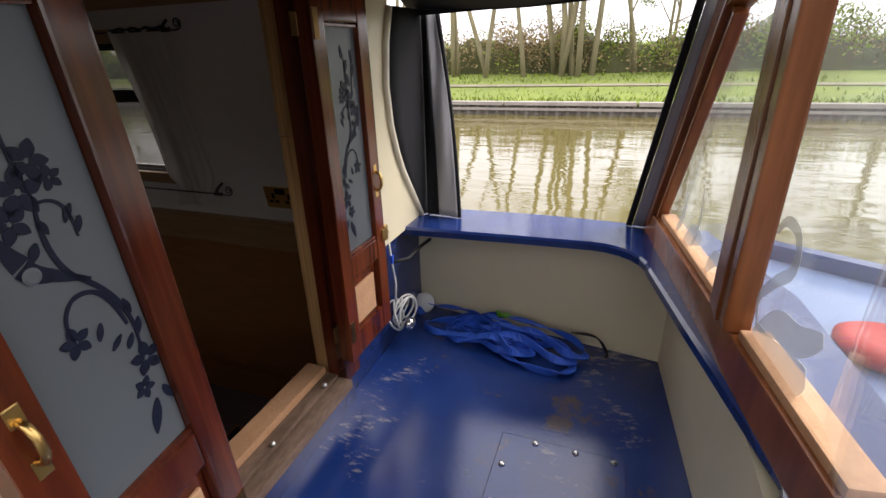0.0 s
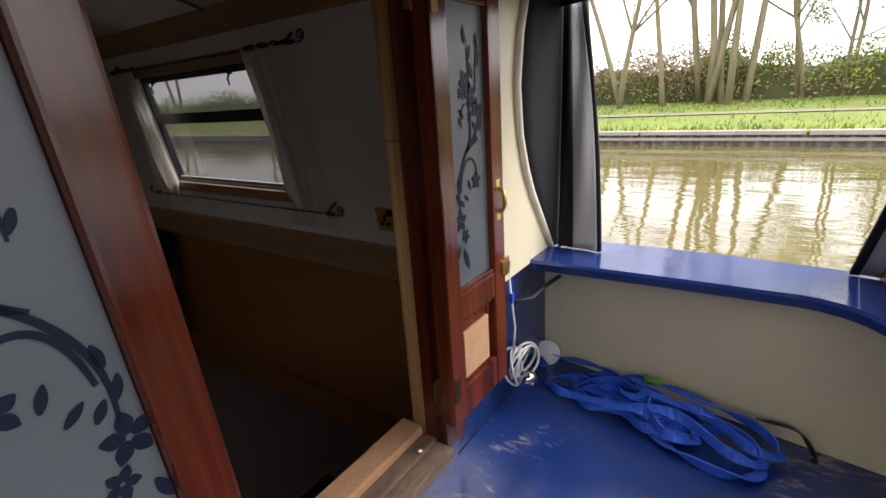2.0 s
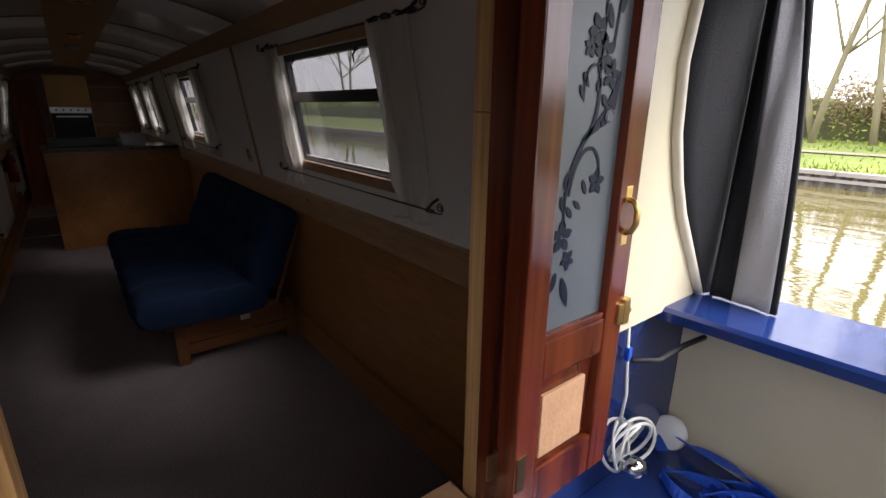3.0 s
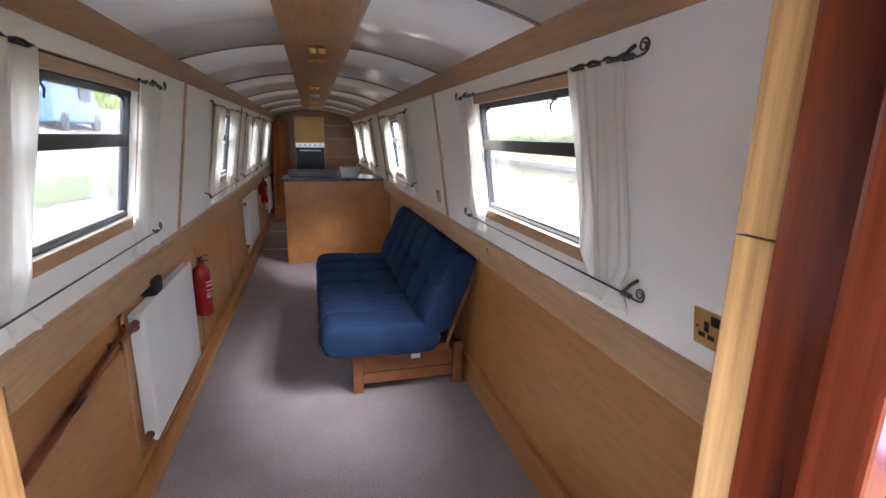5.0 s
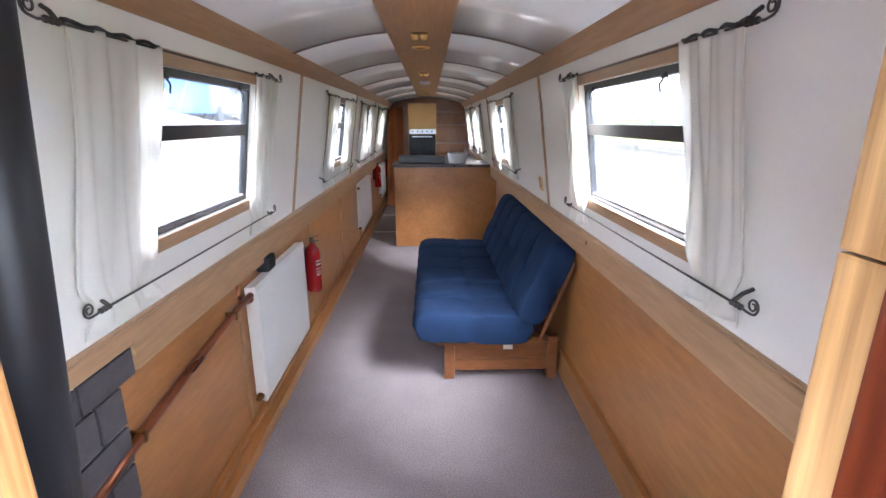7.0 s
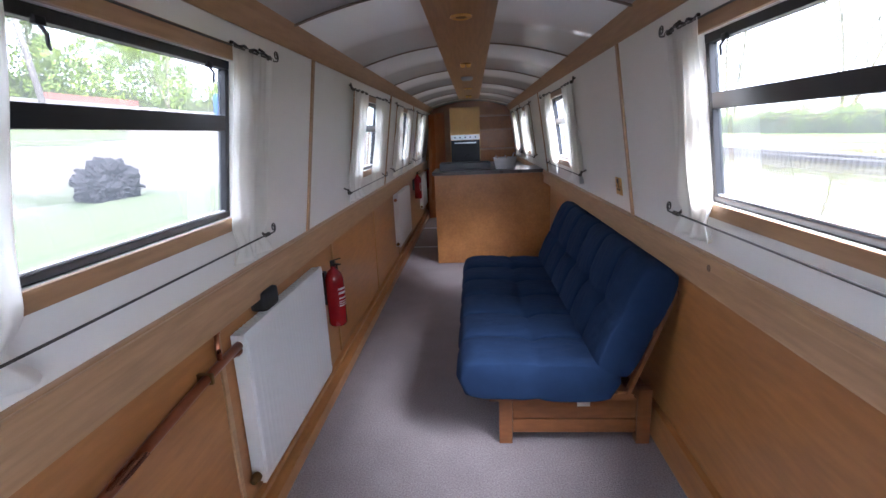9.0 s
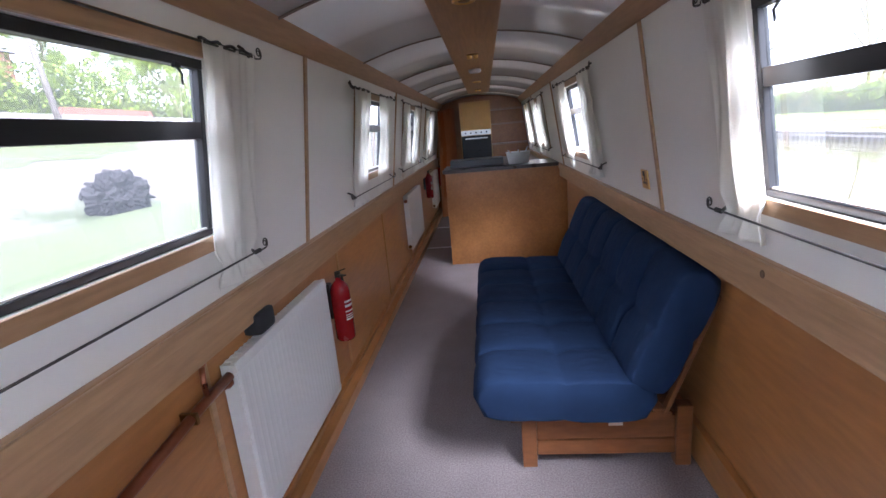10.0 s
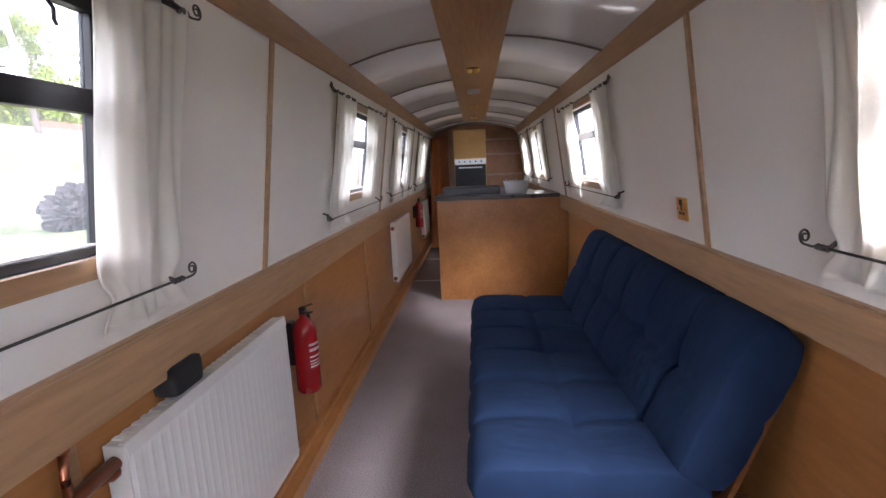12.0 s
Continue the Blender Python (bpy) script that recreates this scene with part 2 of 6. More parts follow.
def deck_mat():
    m = mat("worn_deck_paint", (0.013, 0.042, 0.19), (0.009, 0.026, 0.125), 0.2, scale=6, bump=0.08, bscale=90, rvar=0.14, spec=0.8)
    n, l = m.node_tree.nodes, m.node_tree.links
    b = n["Principled BSDF"]
    src = b.inputs["Base Color"].links[0].from_socket
    tc = n.new("ShaderNodeTexCoord")
    w = n.new("ShaderNodeTexNoise")
    w.inputs["Scale"].default_value, w.inputs["Detail"].default_value, w.inputs["Roughness"].default_value = 3.4, 9, 0.72
    l.new(tc.outputs["Object"], w.inputs["Vector"])
    r = n.new("ShaderNodeValToRGB")
    r.color_ramp.elements[0].position, r.color_ramp.elements[1].position = 0.585, 0.65
    r.color_ramp.elements[0].color, r.color_ramp.elements[1].color = (0, 0, 0, 1), (0.85, 0.85, 0.85, 1)
    l.new(w.outputs[0], r.inputs[0])
    mx = n.new("ShaderNodeMix")
    mx.data_type = "RGBA"
    l.new(r.outputs[0], mx.inputs["Factor"])
    l.new(src, mx.inputs[6])
    mx.inputs[7].default_value = (0.085, 0.062, 0.05, 1)
    s1 = n.new("ShaderNodeTexNoise")
    s1.inputs["Scale"].default_value, s1.inputs["Detail"].default_value, s1.inputs["Roughness"].default_value = 55, 8, 0.75
    s2 = n.new("ShaderNodeTexNoise")
    s2.inputs["Scale"].default_value, s2.inputs["Detail"].default_value = 4.2, 2
    sm = n.new("ShaderNodeMapping")
    sm.inputs["Rotation"].default_value, sm.inputs["Scale"].default_value = (0, 0, 0.7), (1, 0.35, 1)
    l.new(tc.outputs["Object"], sm.inputs[0])
    l.new(sm.outputs[0], s1.inputs["Vector"])
    l.new(tc.outputs["Object"], s2.inputs["Vector"])
    sa = n.new("ShaderNodeMath")
    sa.operation = "MULTIPLY"
    l.new(s1.outputs[0], sa.inputs[0])
    l.new(s2.outputs[0], sa.inputs[1])
    sr = n.new("ShaderNodeValToRGB")
    sr.color_ramp.elements[0].position, sr.color_ramp.elements[1].position = 0.345, 0.42
    sr.color_ramp.elements[0].color, sr.color_ramp.elements[1].color = (0, 0, 0, 1), (0.75, 0.75, 0.75, 1)
    l.new(sa.outputs[0], sr.inputs[0])
    mx2 = n.new("ShaderNodeMix")
    mx2.data_type = "RGBA"
    l.new(sr.outputs[0], mx2.inputs["Factor"])
    l.new(mx.outputs[2], mx2.inputs[6])
    mx2.inputs[7].default_value = (0.3, 0.28, 0.27, 1)
    l.new(mx2.outputs[2], b.inputs["Base Color"])
    return m


DECK = deck_mat()


def ground_mat():
    m = bpy.data.materials.new("grass_and_gravel")
    m.use_nodes = True
    n, l = m.node_tree.nodes, m.node_tree.links
    b = n["Principled BSDF"]
    b.inputs["Roughness"].default_value = 0.95
    tc = n.new("ShaderNodeTexCoord")
    a = n.new("ShaderNodeTexNoise")
    a.inputs["Scale"].default_value, a.inputs["Detail"].default_value = 0.22, 3
    f = n.new("ShaderNodeTexNoise")
    f.inputs["Scale"].default_value, f.inputs["Detail"].default_value = 9, 8
    l.new(tc.outputs["Object"], a.inputs["Vector"])
    l.new(tc.outputs["Object"], f.inputs["Vector"])
    add = n.new("ShaderNodeMath")
    add.operation = "MULTIPLY_ADD"
    add.inputs[1].default_value, add.inputs[2].default_value = 0.12, -0.06
    l.new(f.outputs[0], add.inputs[0])
    s = n.new("ShaderNodeMath")
    l.new(a.outputs[0], s.inputs[0])
    l.new(add.outputs[0], s.inputs[1])
    r = n.new("ShaderNodeValToRGB")
    e = r.color_ramp.elements
    e[0].position, e[1].position = 0.36, 0.43
    e[0].color, e[1].color = (0.085, 0.11, 0.035, 1), (0.21, 0.18, 0.15, 1)
    l.new(s.outputs[0], r.inputs[0])
    mx = n.new("ShaderNodeMix")
    mx.data_type, mx.blend_type = "RGBA", "MULTIPLY"
    mx.inputs["Factor"].default_value = 0.6
    l.new(r.outputs[0], mx.inputs[6])
    l.new(f.outputs[0], mx.inputs[7])
    l.new(mx.outputs[2], b.inputs["Base Color"])
    return m


GROUND = ground_mat()
GRASS = mat("bank_grass", (0.25, 0.31, 0.05), (0.14, 0.19, 0.035), 0.9, scale=0.9, bump=1.0, bscale=30, grain=0.5)
PATHM = mat("towpath_gravel", (0.3, 0.265, 0.18), (0.22, 0.19, 0.12), 0.95, scale=3, bump=0.8, bscale=40)
PILE = mat("steel_piling", (0.2, 0.18, 0.16), (0.1, 0.085, 0.07), 0.8, scale=3, bump=0.5, bscale=20)
COPE = mat("coping_board", (0.42, 0.38, 0.34), (0.26, 0.23, 0.2), 0.85, scale=2, bump=0.5, bscale=20)
BARK = mat("pale_bark", (0.3, 0.26, 0.15), (0.17, 0.145, 0.085), 0.95, scale=6, stretch=(1, 1, 0.2), bump=1.0, bscale=30)
LEAF = mat("spring_leaves", (0.27, 0.34, 0.055), (0.12, 0.17, 0.025), 0.7, scale=0.6, island=True, spec=0.2)
TWIG = mat("brown_hedge", (0.3, 0.23, 0.12), (0.16, 0.12, 0.055), 0.9, scale=0.7, island=True, spec=0.1)
WATER = water_mat()
VERGE = mat("verge_grass", (0.115, 0.15, 0.045), (0.09, 0.095, 0.045), 0.95, scale=1.6, bump=1.0, bscale=25, grain=0.5)
STUMPM = mat("weathered_root", (0.05, 0.045, 0.045), (0.02, 0.018, 0.019), 0.9, scale=4, bump=1.0, bscale=18)
BRICKM = mat("red_brickwork", (0.36, 0.15, 0.1), (0.28, 0.11, 0.07), 0.9, scale=8, bump=0.4)
VANB = mat("blue_van_paint", (0.05, 0.12, 0.42), None, 0.25)


# ---------- mesh helpers ----------
FORE = 0.0  # where the part of the boat now being built is set along its length


def box(bm, x0, x1, y0, y1, z0, z1, bev=0.0):
    m = Matrix.Translation(((x0 + x1) / 2, (y0 + y1) / 2, (z0 + z1) / 2)) @ Matrix.Diagonal((abs(x1 - x0), abs(y1 - y0), abs(z1 - z0), 1))
    vs = bmesh.ops.create_cube(bm, size=1, matrix=m)["verts"]
    if bev:
        es = list({e for v in vs for e in v.link_edges})
        bmesh.ops.bevel(bm, geom=es, offset=bev, segments=2, affect="EDGES", profile=0.7)


def hexa(bm, ps, bev=0.0):
    """Eight corners: four of one face, four of the opposite one in the same order."""
    vs = [bm.verts.new(p) for p in ps]
    fs = [bm.faces.new([vs[i] for i in q]) for q in ((0, 1, 2, 3), (7, 6, 5, 4), (0, 4, 5, 1), (1, 5, 6, 2), (2, 6, 7, 3), (3, 7, 4, 0))]
    bmesh.ops.recalc_face_normals(bm, faces=fs)
    if bev:
        bmesh.ops.bevel(bm, geom=list({e for v in vs for e in v.link_edges}), offset=bev, segments=2, affect="EDGES", profile=0.7)


def bar(bm, a, b, w, d, up=(0, 0, 1), bev=0.0):
    """A rectangular bar from a to b, w wide across up, d deep along up."""
    a, b = Vector(a), Vector(b)
    ax = (b - a).normalized()
    side = ax.cross(Vector(up)).normalized() * (w / 2)
    dep = side.cross(ax).normalized() * (d / 2)
    hexa(bm, [a + side + dep, a - side + dep, a - side - dep, a + side - dep, b + side + dep, b - side + dep, b - side - dep, b + side - dep], bev)


def tube(bm, pts, r, seg=8, r2=None):
    """A round rod along points, tapering from r to r2."""
    pts = [Vector(p) for p in pts]
    r2 = r if r2 is None else r2
    rings, ref = [], None
    for i, p in enumerate(pts):
        ax = (pts[min(i + 1, len(pts) - 1)] - pts[max(i - 1, 0)])
        if ax.length < 1e-9:
            ax = Vector((0, 0, 1))
        ax.normalize()
        if ref is None:
            ref = ax.orthogonal().normalized()
        ref = (ref - ax * ref.dot(ax)).normalized()
        o = ax.cross(ref)
        rad = r + (r2 - r) * i / max(1, len(pts) - 1)
        rings.append([bm.verts.new(p + ref * rad * math.cos(2 * math.pi * k / seg) + o * rad * math.sin(2 * math.pi * k / seg)) for k in range(seg)])
    for a, b in zip(rings, rings[1:]):
        for k in range(seg):
            bm.faces.new([a[k], a[(k + 1) % seg], b[(k + 1) % seg], b[k]])
    bm.faces.new(rings[0][::-1])
    bm.faces.new(rings[-1])


def lathe(bm, prof, seg=24, m=None):
    """A turned shape from (radius, height) pairs round z, moved by m."""
    m = m or Matrix()
    rings = [[bm.verts.new(m @ Vector((r * math.cos(2 * math.pi * k / seg), r * math.sin(2 * math.pi * k / seg), z))) for k in range(seg)] for r, z in prof]
    for a, b in zip(rings, rings[1:]):
        for k in range(seg):
            bm.faces.new([a[k], a[(k + 1) % seg], b[(k + 1) % seg], b[k]])
    if prof[0][0] > 1e-4:
        bm.faces.new(rings[0][::-1])
    if prof[-1][0] > 1e-4:
        bm.faces.new(rings[-1])


def strip(bm, pts, wide, nrm, thick=0.0015):
    """A flat ribbon of varying width along points in a plane with the given normal."""
    pts, nrm = [Vector(p) for p in pts], Vector(nrm).normalized()
    L, R = [], []
    for i, p in enumerate(pts):
        ax = (pts[min(i + 1, len(pts) - 1)] - pts[max(i - 1, 0)]).normalized()
        s = ax.cross(nrm).normalized() * (wide(i / (len(pts) - 1)) / 2)
        L.append(p + s)
        R.append(p - s)
    up = nrm * thick
    v = [[bm.verts.new(q) for q in row] for row in (L, R, [q + up for q in L], [q + up for q in R])]
    for i in range(len(pts) - 1):
        for a, b in ((0, 1), (3, 2), (2, 0), (1, 3)):
            bm.faces.new([v[a][i], v[b][i], v[b][i + 1], v[a][i + 1]])
    for i in (0, -1):
        bm.faces.new([v[0][i], v[1][i], v[3][i], v[2][i]])


def part(name, bm, material, parent=None, label="", smooth=False, category="", group="", kind=""):
    bmesh.ops.recalc_face_normals(bm, faces=bm.faces)
    me = bpy.data.meshes.new(name)
    bm.to_mesh(me)
    bm.free()
    me.materials.append(material)
    if smooth:
        for p in me.polygons:
            p.use_smooth = True
    ob = new(name, me)
    ob.parent = parent
    if parent is None:
        ob.location.y = FORE
    return tagged(ob, label, category, group, kind)


def root(name, label, category, at=(0, 0, 0), group="", kind=""):
    e = new(name)
    e.empty_display_size = 0.05
    e.location = (at[0], at[1] + FORE, at[2])
    return tagged(e, label, category, group, kind)


def put(name, material, parent, *boxes, bev=0.0, label="", smooth=False, **kw):
    """One mesh of boxes (x0, x1, y0, y1, z0, z1)."""
    bm = bmesh.new()
    for b in boxes:
        box(bm, *b, bev=bev)
    return part(name, bm, material, parent, label, smooth, **kw)


# ---------- the cabin's section ----------
GUN_Z, LEAN_IN, TOP_Z = 0.97, 0.1456, 1.76


def wall_x(z, off=0.0):
    return 0.79 - LEAN_IN * (z - GUN_Z) - off


def wp(s, y, z, off=0.0):
    """A point on the leaning side wall, off metres into the cabin; s is 1 for the canal side, -1 for the bank side."""
    return Vector((s * wall_x(z, off), y, z))


def wbox(bm, s, y0, y1, z0, z1, d0, d1, bev=0.0):
    hexa(bm, [wp(s, y0, z0, d0), wp(s, y1, z0, d0), wp(s, y1, z1, d0), wp(s, y0, z1, d0), wp(s, y0, z0, d1), wp(s, y1, z0, d1), wp(s, y1, z1, d1), wp(s, y0, z1, d1)], bev)


def ceil_z(x):
    return 1.808 + 0.108 * (1 - (x / 0.63) ** 2)

# ---------- large structure: cabin ----------
Y0, YE = 0.042, 8.75
WINS = {-1: [(1.04, 1.93), (3.46, 4.32), (5.16, 6.02), (6.88, 7.6)], 1: [(0.98, 1.925), (3.72, 4.6), (5.98, 6.8), (7.35, 8.0)]}
ZW0, ZW1 = 1.15, 1.64

put("floor", CARPET, None, (-0.9, 0.9, Y0, YE, -0.06, 0.0), kind="structure", label="mauve-grey cut-pile carpet along the cabin floor", category="floor")
for s, nm in ((-1, "wall_bank_side"), (1, "wall_canal_side")):
    wall = root(nm, "off-white lining panels on the leaning cabin side", "wall", kind="structure")
    ys = [Y0] + [v for w in WINS[s] for v in w] + [YE]
    for y0, y1, z0, z1 in [(Y0, YE, 0.9, ZW0), (Y0, YE, ZW1, 1.86)] + [(a, b, ZW0, ZW1) for a, b in zip(ys[::2], ys[1::2])]:
        bm = bmesh.new()
        wbox(bm, s, y0, y1, z0, z1, -0.05, 0)
        part("lining_panel", bm, WALLP, wall)
        bm = bmesh.new()
        wbox(bm, s, y0, y1, z0, z1, -0.058, -0.052)
        part("steel_skin", bm, BLUE, wall)
    x = 0.85 if s > 0 else 0.82
    bm = bmesh.new()
    box(bm, s * x, s * (x + 0.06), Y0, YE, -0.06, 0.93)
    box(bm, s * 0.78, s * (x + 0.06), Y0, YE, 0.9, 0.94)
    lw = part("lower_wall_bank_side" if s < 0 else "lower_wall_canal_side", bm, PLY, None, "honey-coloured ply lining below the gunwale", kind="structure", category="wall")
    z0, z1 = (0.815, 0.955) if s < 0 else (0.86, 0.985)
    bm = bmesh.new()
    box(bm, s * 0.772, s * 0.803, 1.0 if s < 0 else Y0 + 0.07, YE, z0, z1, 0.008)
    if s < 0:
        box(bm, -0.803, -0.772, Y0 + 0.07, 0.998, 0.895, z1, 0.006)
    box(bm, s * 0.762, s * 0.775, Y0 + 0.07, YE, z1 - 0.045, z1 - 0.004, 0.005)
    part("gunwale_trim", bm, OAK, None, "oak trim board along the gunwale with a moulded edge", kind="structure", category="trim")
    bm = bmesh.new()
    box(bm, s * (x - 0.03), s * (x - 0.002), Y0, YE, 0.003, 0.095 if s < 0 else 0.16, 0.006)
    if s < 0:
        box(bm, -0.792, -0.742, Y0, YE, 0.003, 0.07, 0.006)
    part("baseboard", bm, PLY, None, "ply skirting board above the carpet", kind="structure", category="baseboard")
    bm = bmesh.new()
    hexa(bm, [(s * 0.69, Y0, 1.745), (s * 0.69, YE, 1.745), (s * 0.64, YE, 1.83), (s * 0.64, Y0, 1.83),
              (s * 0.668, Y0, 1.738), (s * 0.668, YE, 1.738), (s * 0.612, YE, 1.815), (s * 0.612, Y0, 1.815)], 0.005)
    part("cornice", bm, OAK, None, "oak cornice board where the ceiling meets the side", kind="structure", category="trim")
    for y in ([2.64, 4.75, 6.4] if s < 0 else [2.65, 5.2, 7.05]):
        bm = bmesh.new()
        wbox(bm, s, y - 0.013, y + 0.013, 0.955, 1.75, 0, 0.01, 0.003)
        part("panel_batten", bm, OAK, None, "thin oak cover strip between lining panels", kind="structure", category="trim")
for y in (0.55, 1.79, 3.08, 4.3, 5.5):
    put("ply_joint_strip", OAK, None, (-0.822, -0.812, y - 0.012, y + 0.012, 0.1, 0.81), bev=0.003, kind="structure", category="trim", label="narrow wood strip over a ply joint")

SEAMS = [1.13 + 1.155 * k for k in range(7)]
bm = bmesh.new()
N = 24
for y0, y1 in zip([Y0] + SEAMS, SEAMS + [YE]):
    lo, hi = [], []
    for i in range(N + 1):
        x = -0.68 + 1.36 * i / N
        lo.append([bm.verts.new((x, y, ceil_z(x))) for y in (y0 + 0.004, y1 - 0.004)])
        hi.append([bm.verts.new((x, y, ceil_z(x) + 0.03)) for y in (y0 + 0.004, y1 - 0.004)])
    for i in range(N):
        bm.faces.new([lo[i][0], lo[i][1], lo[i + 1][1], lo[i + 1][0]])
        bm.faces.new([hi[i][0], hi[i + 1][0], hi[i + 1][1], hi[i][1]])
        for k in (0, 1):
            bm.faces.new([lo[i][k], lo[i + 1][k], hi[i + 1][k], hi[i][k]])
part("ceiling", bm, CEIL, None, "glossy white curved ceiling panels with dark joints", True, kind="structure", category="ceiling")
bm = bmesh.new()
for i in range(N):
    x0, x1 = -0.76 + 1.52 * i / N, -0.76 + 1.52 * (i + 1) / N
    hexa(bm, [(x0, Y0, ceil_z(x0) + 0.034), (x1, Y0, ceil_z(x1) + 0.034), (x1, YE, ceil_z(x1) + 0.034), (x0, YE, ceil_z(x0) + 0.034),
              (x0, Y0, ceil_z(x0) + 0.08), (x1, Y0, ceil_z(x1) + 0.08), (x1, YE, ceil_z(x1) + 0.08), (x0, YE, ceil_z(x0) + 0.08)])
part("roof", bm, BLUE, None, "navy-painted cabin roof", kind="structure", category="roof")
for y in SEAMS:
    bm = bmesh.new()
    for a in range(-12, 12):
        x0, x1 = a / 12 * 0.63, (a + 1) / 12 * 0.63
        hexa(bm, [(x0, y - 0.008, ceil_z(x0) - 0.006), (x1, y - 0.008, ceil_z(x1) - 0.006), (x1, y + 0.008, ceil_z(x1) - 0.006), (x0, y + 0.008, ceil_z(x0) - 0.006),
                  (x0, y - 0.008, ceil_z(x0) + 0.004), (x1, y - 0.008, ceil_z(x1) + 0.004), (x1, y + 0.008, ceil_z(x1) + 0.004), (x0, y + 0.008, ceil_z(x0) + 0.004)])
    part("ceiling_joint", bm, SEAM, None, "dark joint strip between ceiling panels", kind="structure", category="trim")
put("ceiling_plank", PLANK, None, (-0.155, 0.155, Y0 + 0.02, 8.0, 1.899, 1.935), bev=0.004, kind="structure", category="trim", label="oak plank along the middle of the ceiling")
put("end_wall", PLY, None, (-0.95, 0.95, YE, YE + 0.05, -0.06, 1.95), kind="structure", category="wall", label="wood-lined bulkhead at the far end of the cabin")

# front bulkhead and doorway
FORE, YB = -0.1, 0.14
DX0, DX1, DZ0, DZ1 = -0.2, 0.297, 0.735, 1.69
OUT = [(1.0, 0.93), (1.06, 0.888), (1.12, 0.845), (1.2, 0.787), (1.27, 0.75), (1.36, 0.718), (1.48, 0.705), (1.6, 0.725), (DZ1, 0.76), (1.95, 0.8)]


def edge(z):
    """Half-width of the front bulkhead, flaring at its foot."""
    for (z0, x0), (z1, x1) in zip(OUT, OUT[1:]):
        if z <= z1:
            return x0 + (x1 - x0) * (z - z0) / (z1 - z0)
    return OUT[-1][1]


bm = bmesh.new()
for (z0, e0), (z1, e1) in zip(OUT, OUT[1:]):
    for a0, b0, a1, b1 in (((-e0, DX0 - 0.06, -e1, DX0 - 0.06), (DX1 + 0.07, e0, DX1 + 0.07, e1)) if z1 <= DZ1 else ((-e0, e0, -e1, e1),)):
        hexa(bm, [(a0, 0.1, z0), (b0, 0.1, z0), (b1, 0.1, z1), (a1, 0.1, z1), (a0, YB, z0), (b0, YB, z0), (b1, YB, z1), (a1, YB, z1)])
bmesh.ops.remove_doubles(bm, verts=bm.verts, dist=0.0005)
part("wall_front_upper", bm, CREAM, None, "cream-painted steel front bulkhead of the cabin", kind="structure", category="wall")
put("wall_front_lower", BLUE, None, (-0.97, DX0 - 0.06, 0.1, YB, -0.06, 1.0), (DX1 + 0.07, 0.97, 0.128, YB + 0.02, -0.06, 0.998), (DX0 - 0.06, DX1 + 0.07, 0.1, YB, -0.06, DZ0 - 0.03),
    kind="structure", category="wall", label="navy-painted lower front bulkhead")
for s in (-1, 1):
    bm = bmesh.new()
    pts = [(s * (x + 0.002), 0.094, z + 0.012) for z, x in OUT[:-1]]
    tube(bm, pts, 0.011, 8)
    part("bulkhead_edge_trim", bm, CREAM_E, None, "pale edge moulding on the bulkhead corner", True, kind="structure", category="trim")

frame1 = root("door_frame", "mahogany and pine door frame with a worn sill", "door frame", kind="structure")
put("jamb", MAHOG, frame1, (DX0 - 0.1, DX0 - 0.045, 0.078, 0.138, DZ0 - 0.02, DZ1), bev=0.004)
put("jamb", MAHOG, frame1, (DX1, DX1 + 0.075, 0.078, 0.138, DZ0 - 0.02, DZ1), bev=0.004)
put("hinge_post", MAHOG, frame1, (-0.28, -0.236, -0.012, 0.0765, DZ0 - 0.02, DZ1), bev=0.003)
for x0, x1 in ((DX0 - 0.085, DX0 - 0.037), (DX1 + 0.014, DX1 + 0.064)):
    put("pine_lining", OAK_UP, frame1, (x0, x1, 0.146, 0.187, DZ0 - 0.02, 1.405), (x0, x1, 0.146, 0.187, 1.4065, DZ1 + 0.03), bev=0.003)
put("head", MAHOG, frame1, (DX0 - 0.07, DX1 + 0.075, 0.07, 0.138, DZ1, DZ1 + 0.06), bev=0.004)
put("head_lining", OAK_UP, frame1, (DX0 - 0.036, DX1 + 0.013, 0.146, 0.187, DZ1 + 0.002, DZ1 + 0.06), bev=0.003)
put("sill", SILLW, frame1, (DX0, DX1, 0.062, 0.105, DZ0 - 0.03, DZ0 - 0.004), (DX0, DX1, 0.107, 0.145, DZ0 - 0.03, DZ0 + 0.004), bev=0.003, label="scuffed weathered outer sill")
put("sill_lining", BARE, frame1, (DX0, DX1, 0.147, 0.206, DZ0 - 0.02, DZ0 + 0.022), bev=0.004, label="pale bare-wood inner sill")
for x in (0.02, 0.24):
    bm = bmesh.new()
    lathe(bm, [(0.008, 0), (0.008, 0.006), (0.004, 0.01)], 10, pose(x, 0.115, DZ0 + 0.004))
    part("sill_screw", bm, STEEL, frame1)


# ---------- the two front doors ----------
def leaf_shape(bm, o, u, v, cx, cy, ang, ln, wd, n):
    pts = [(cx + ln * t * math.cos(ang), cy + ln * t * math.sin(ang)) for t in [i / 6 for i in range(7)]]
    strip(bm, [o + u * a + v * b for a, b in pts], lambda t: 0.001 + wd * math.sin(math.pi * min(1, t * 0.92 + 0.06)), n, 0.0005)


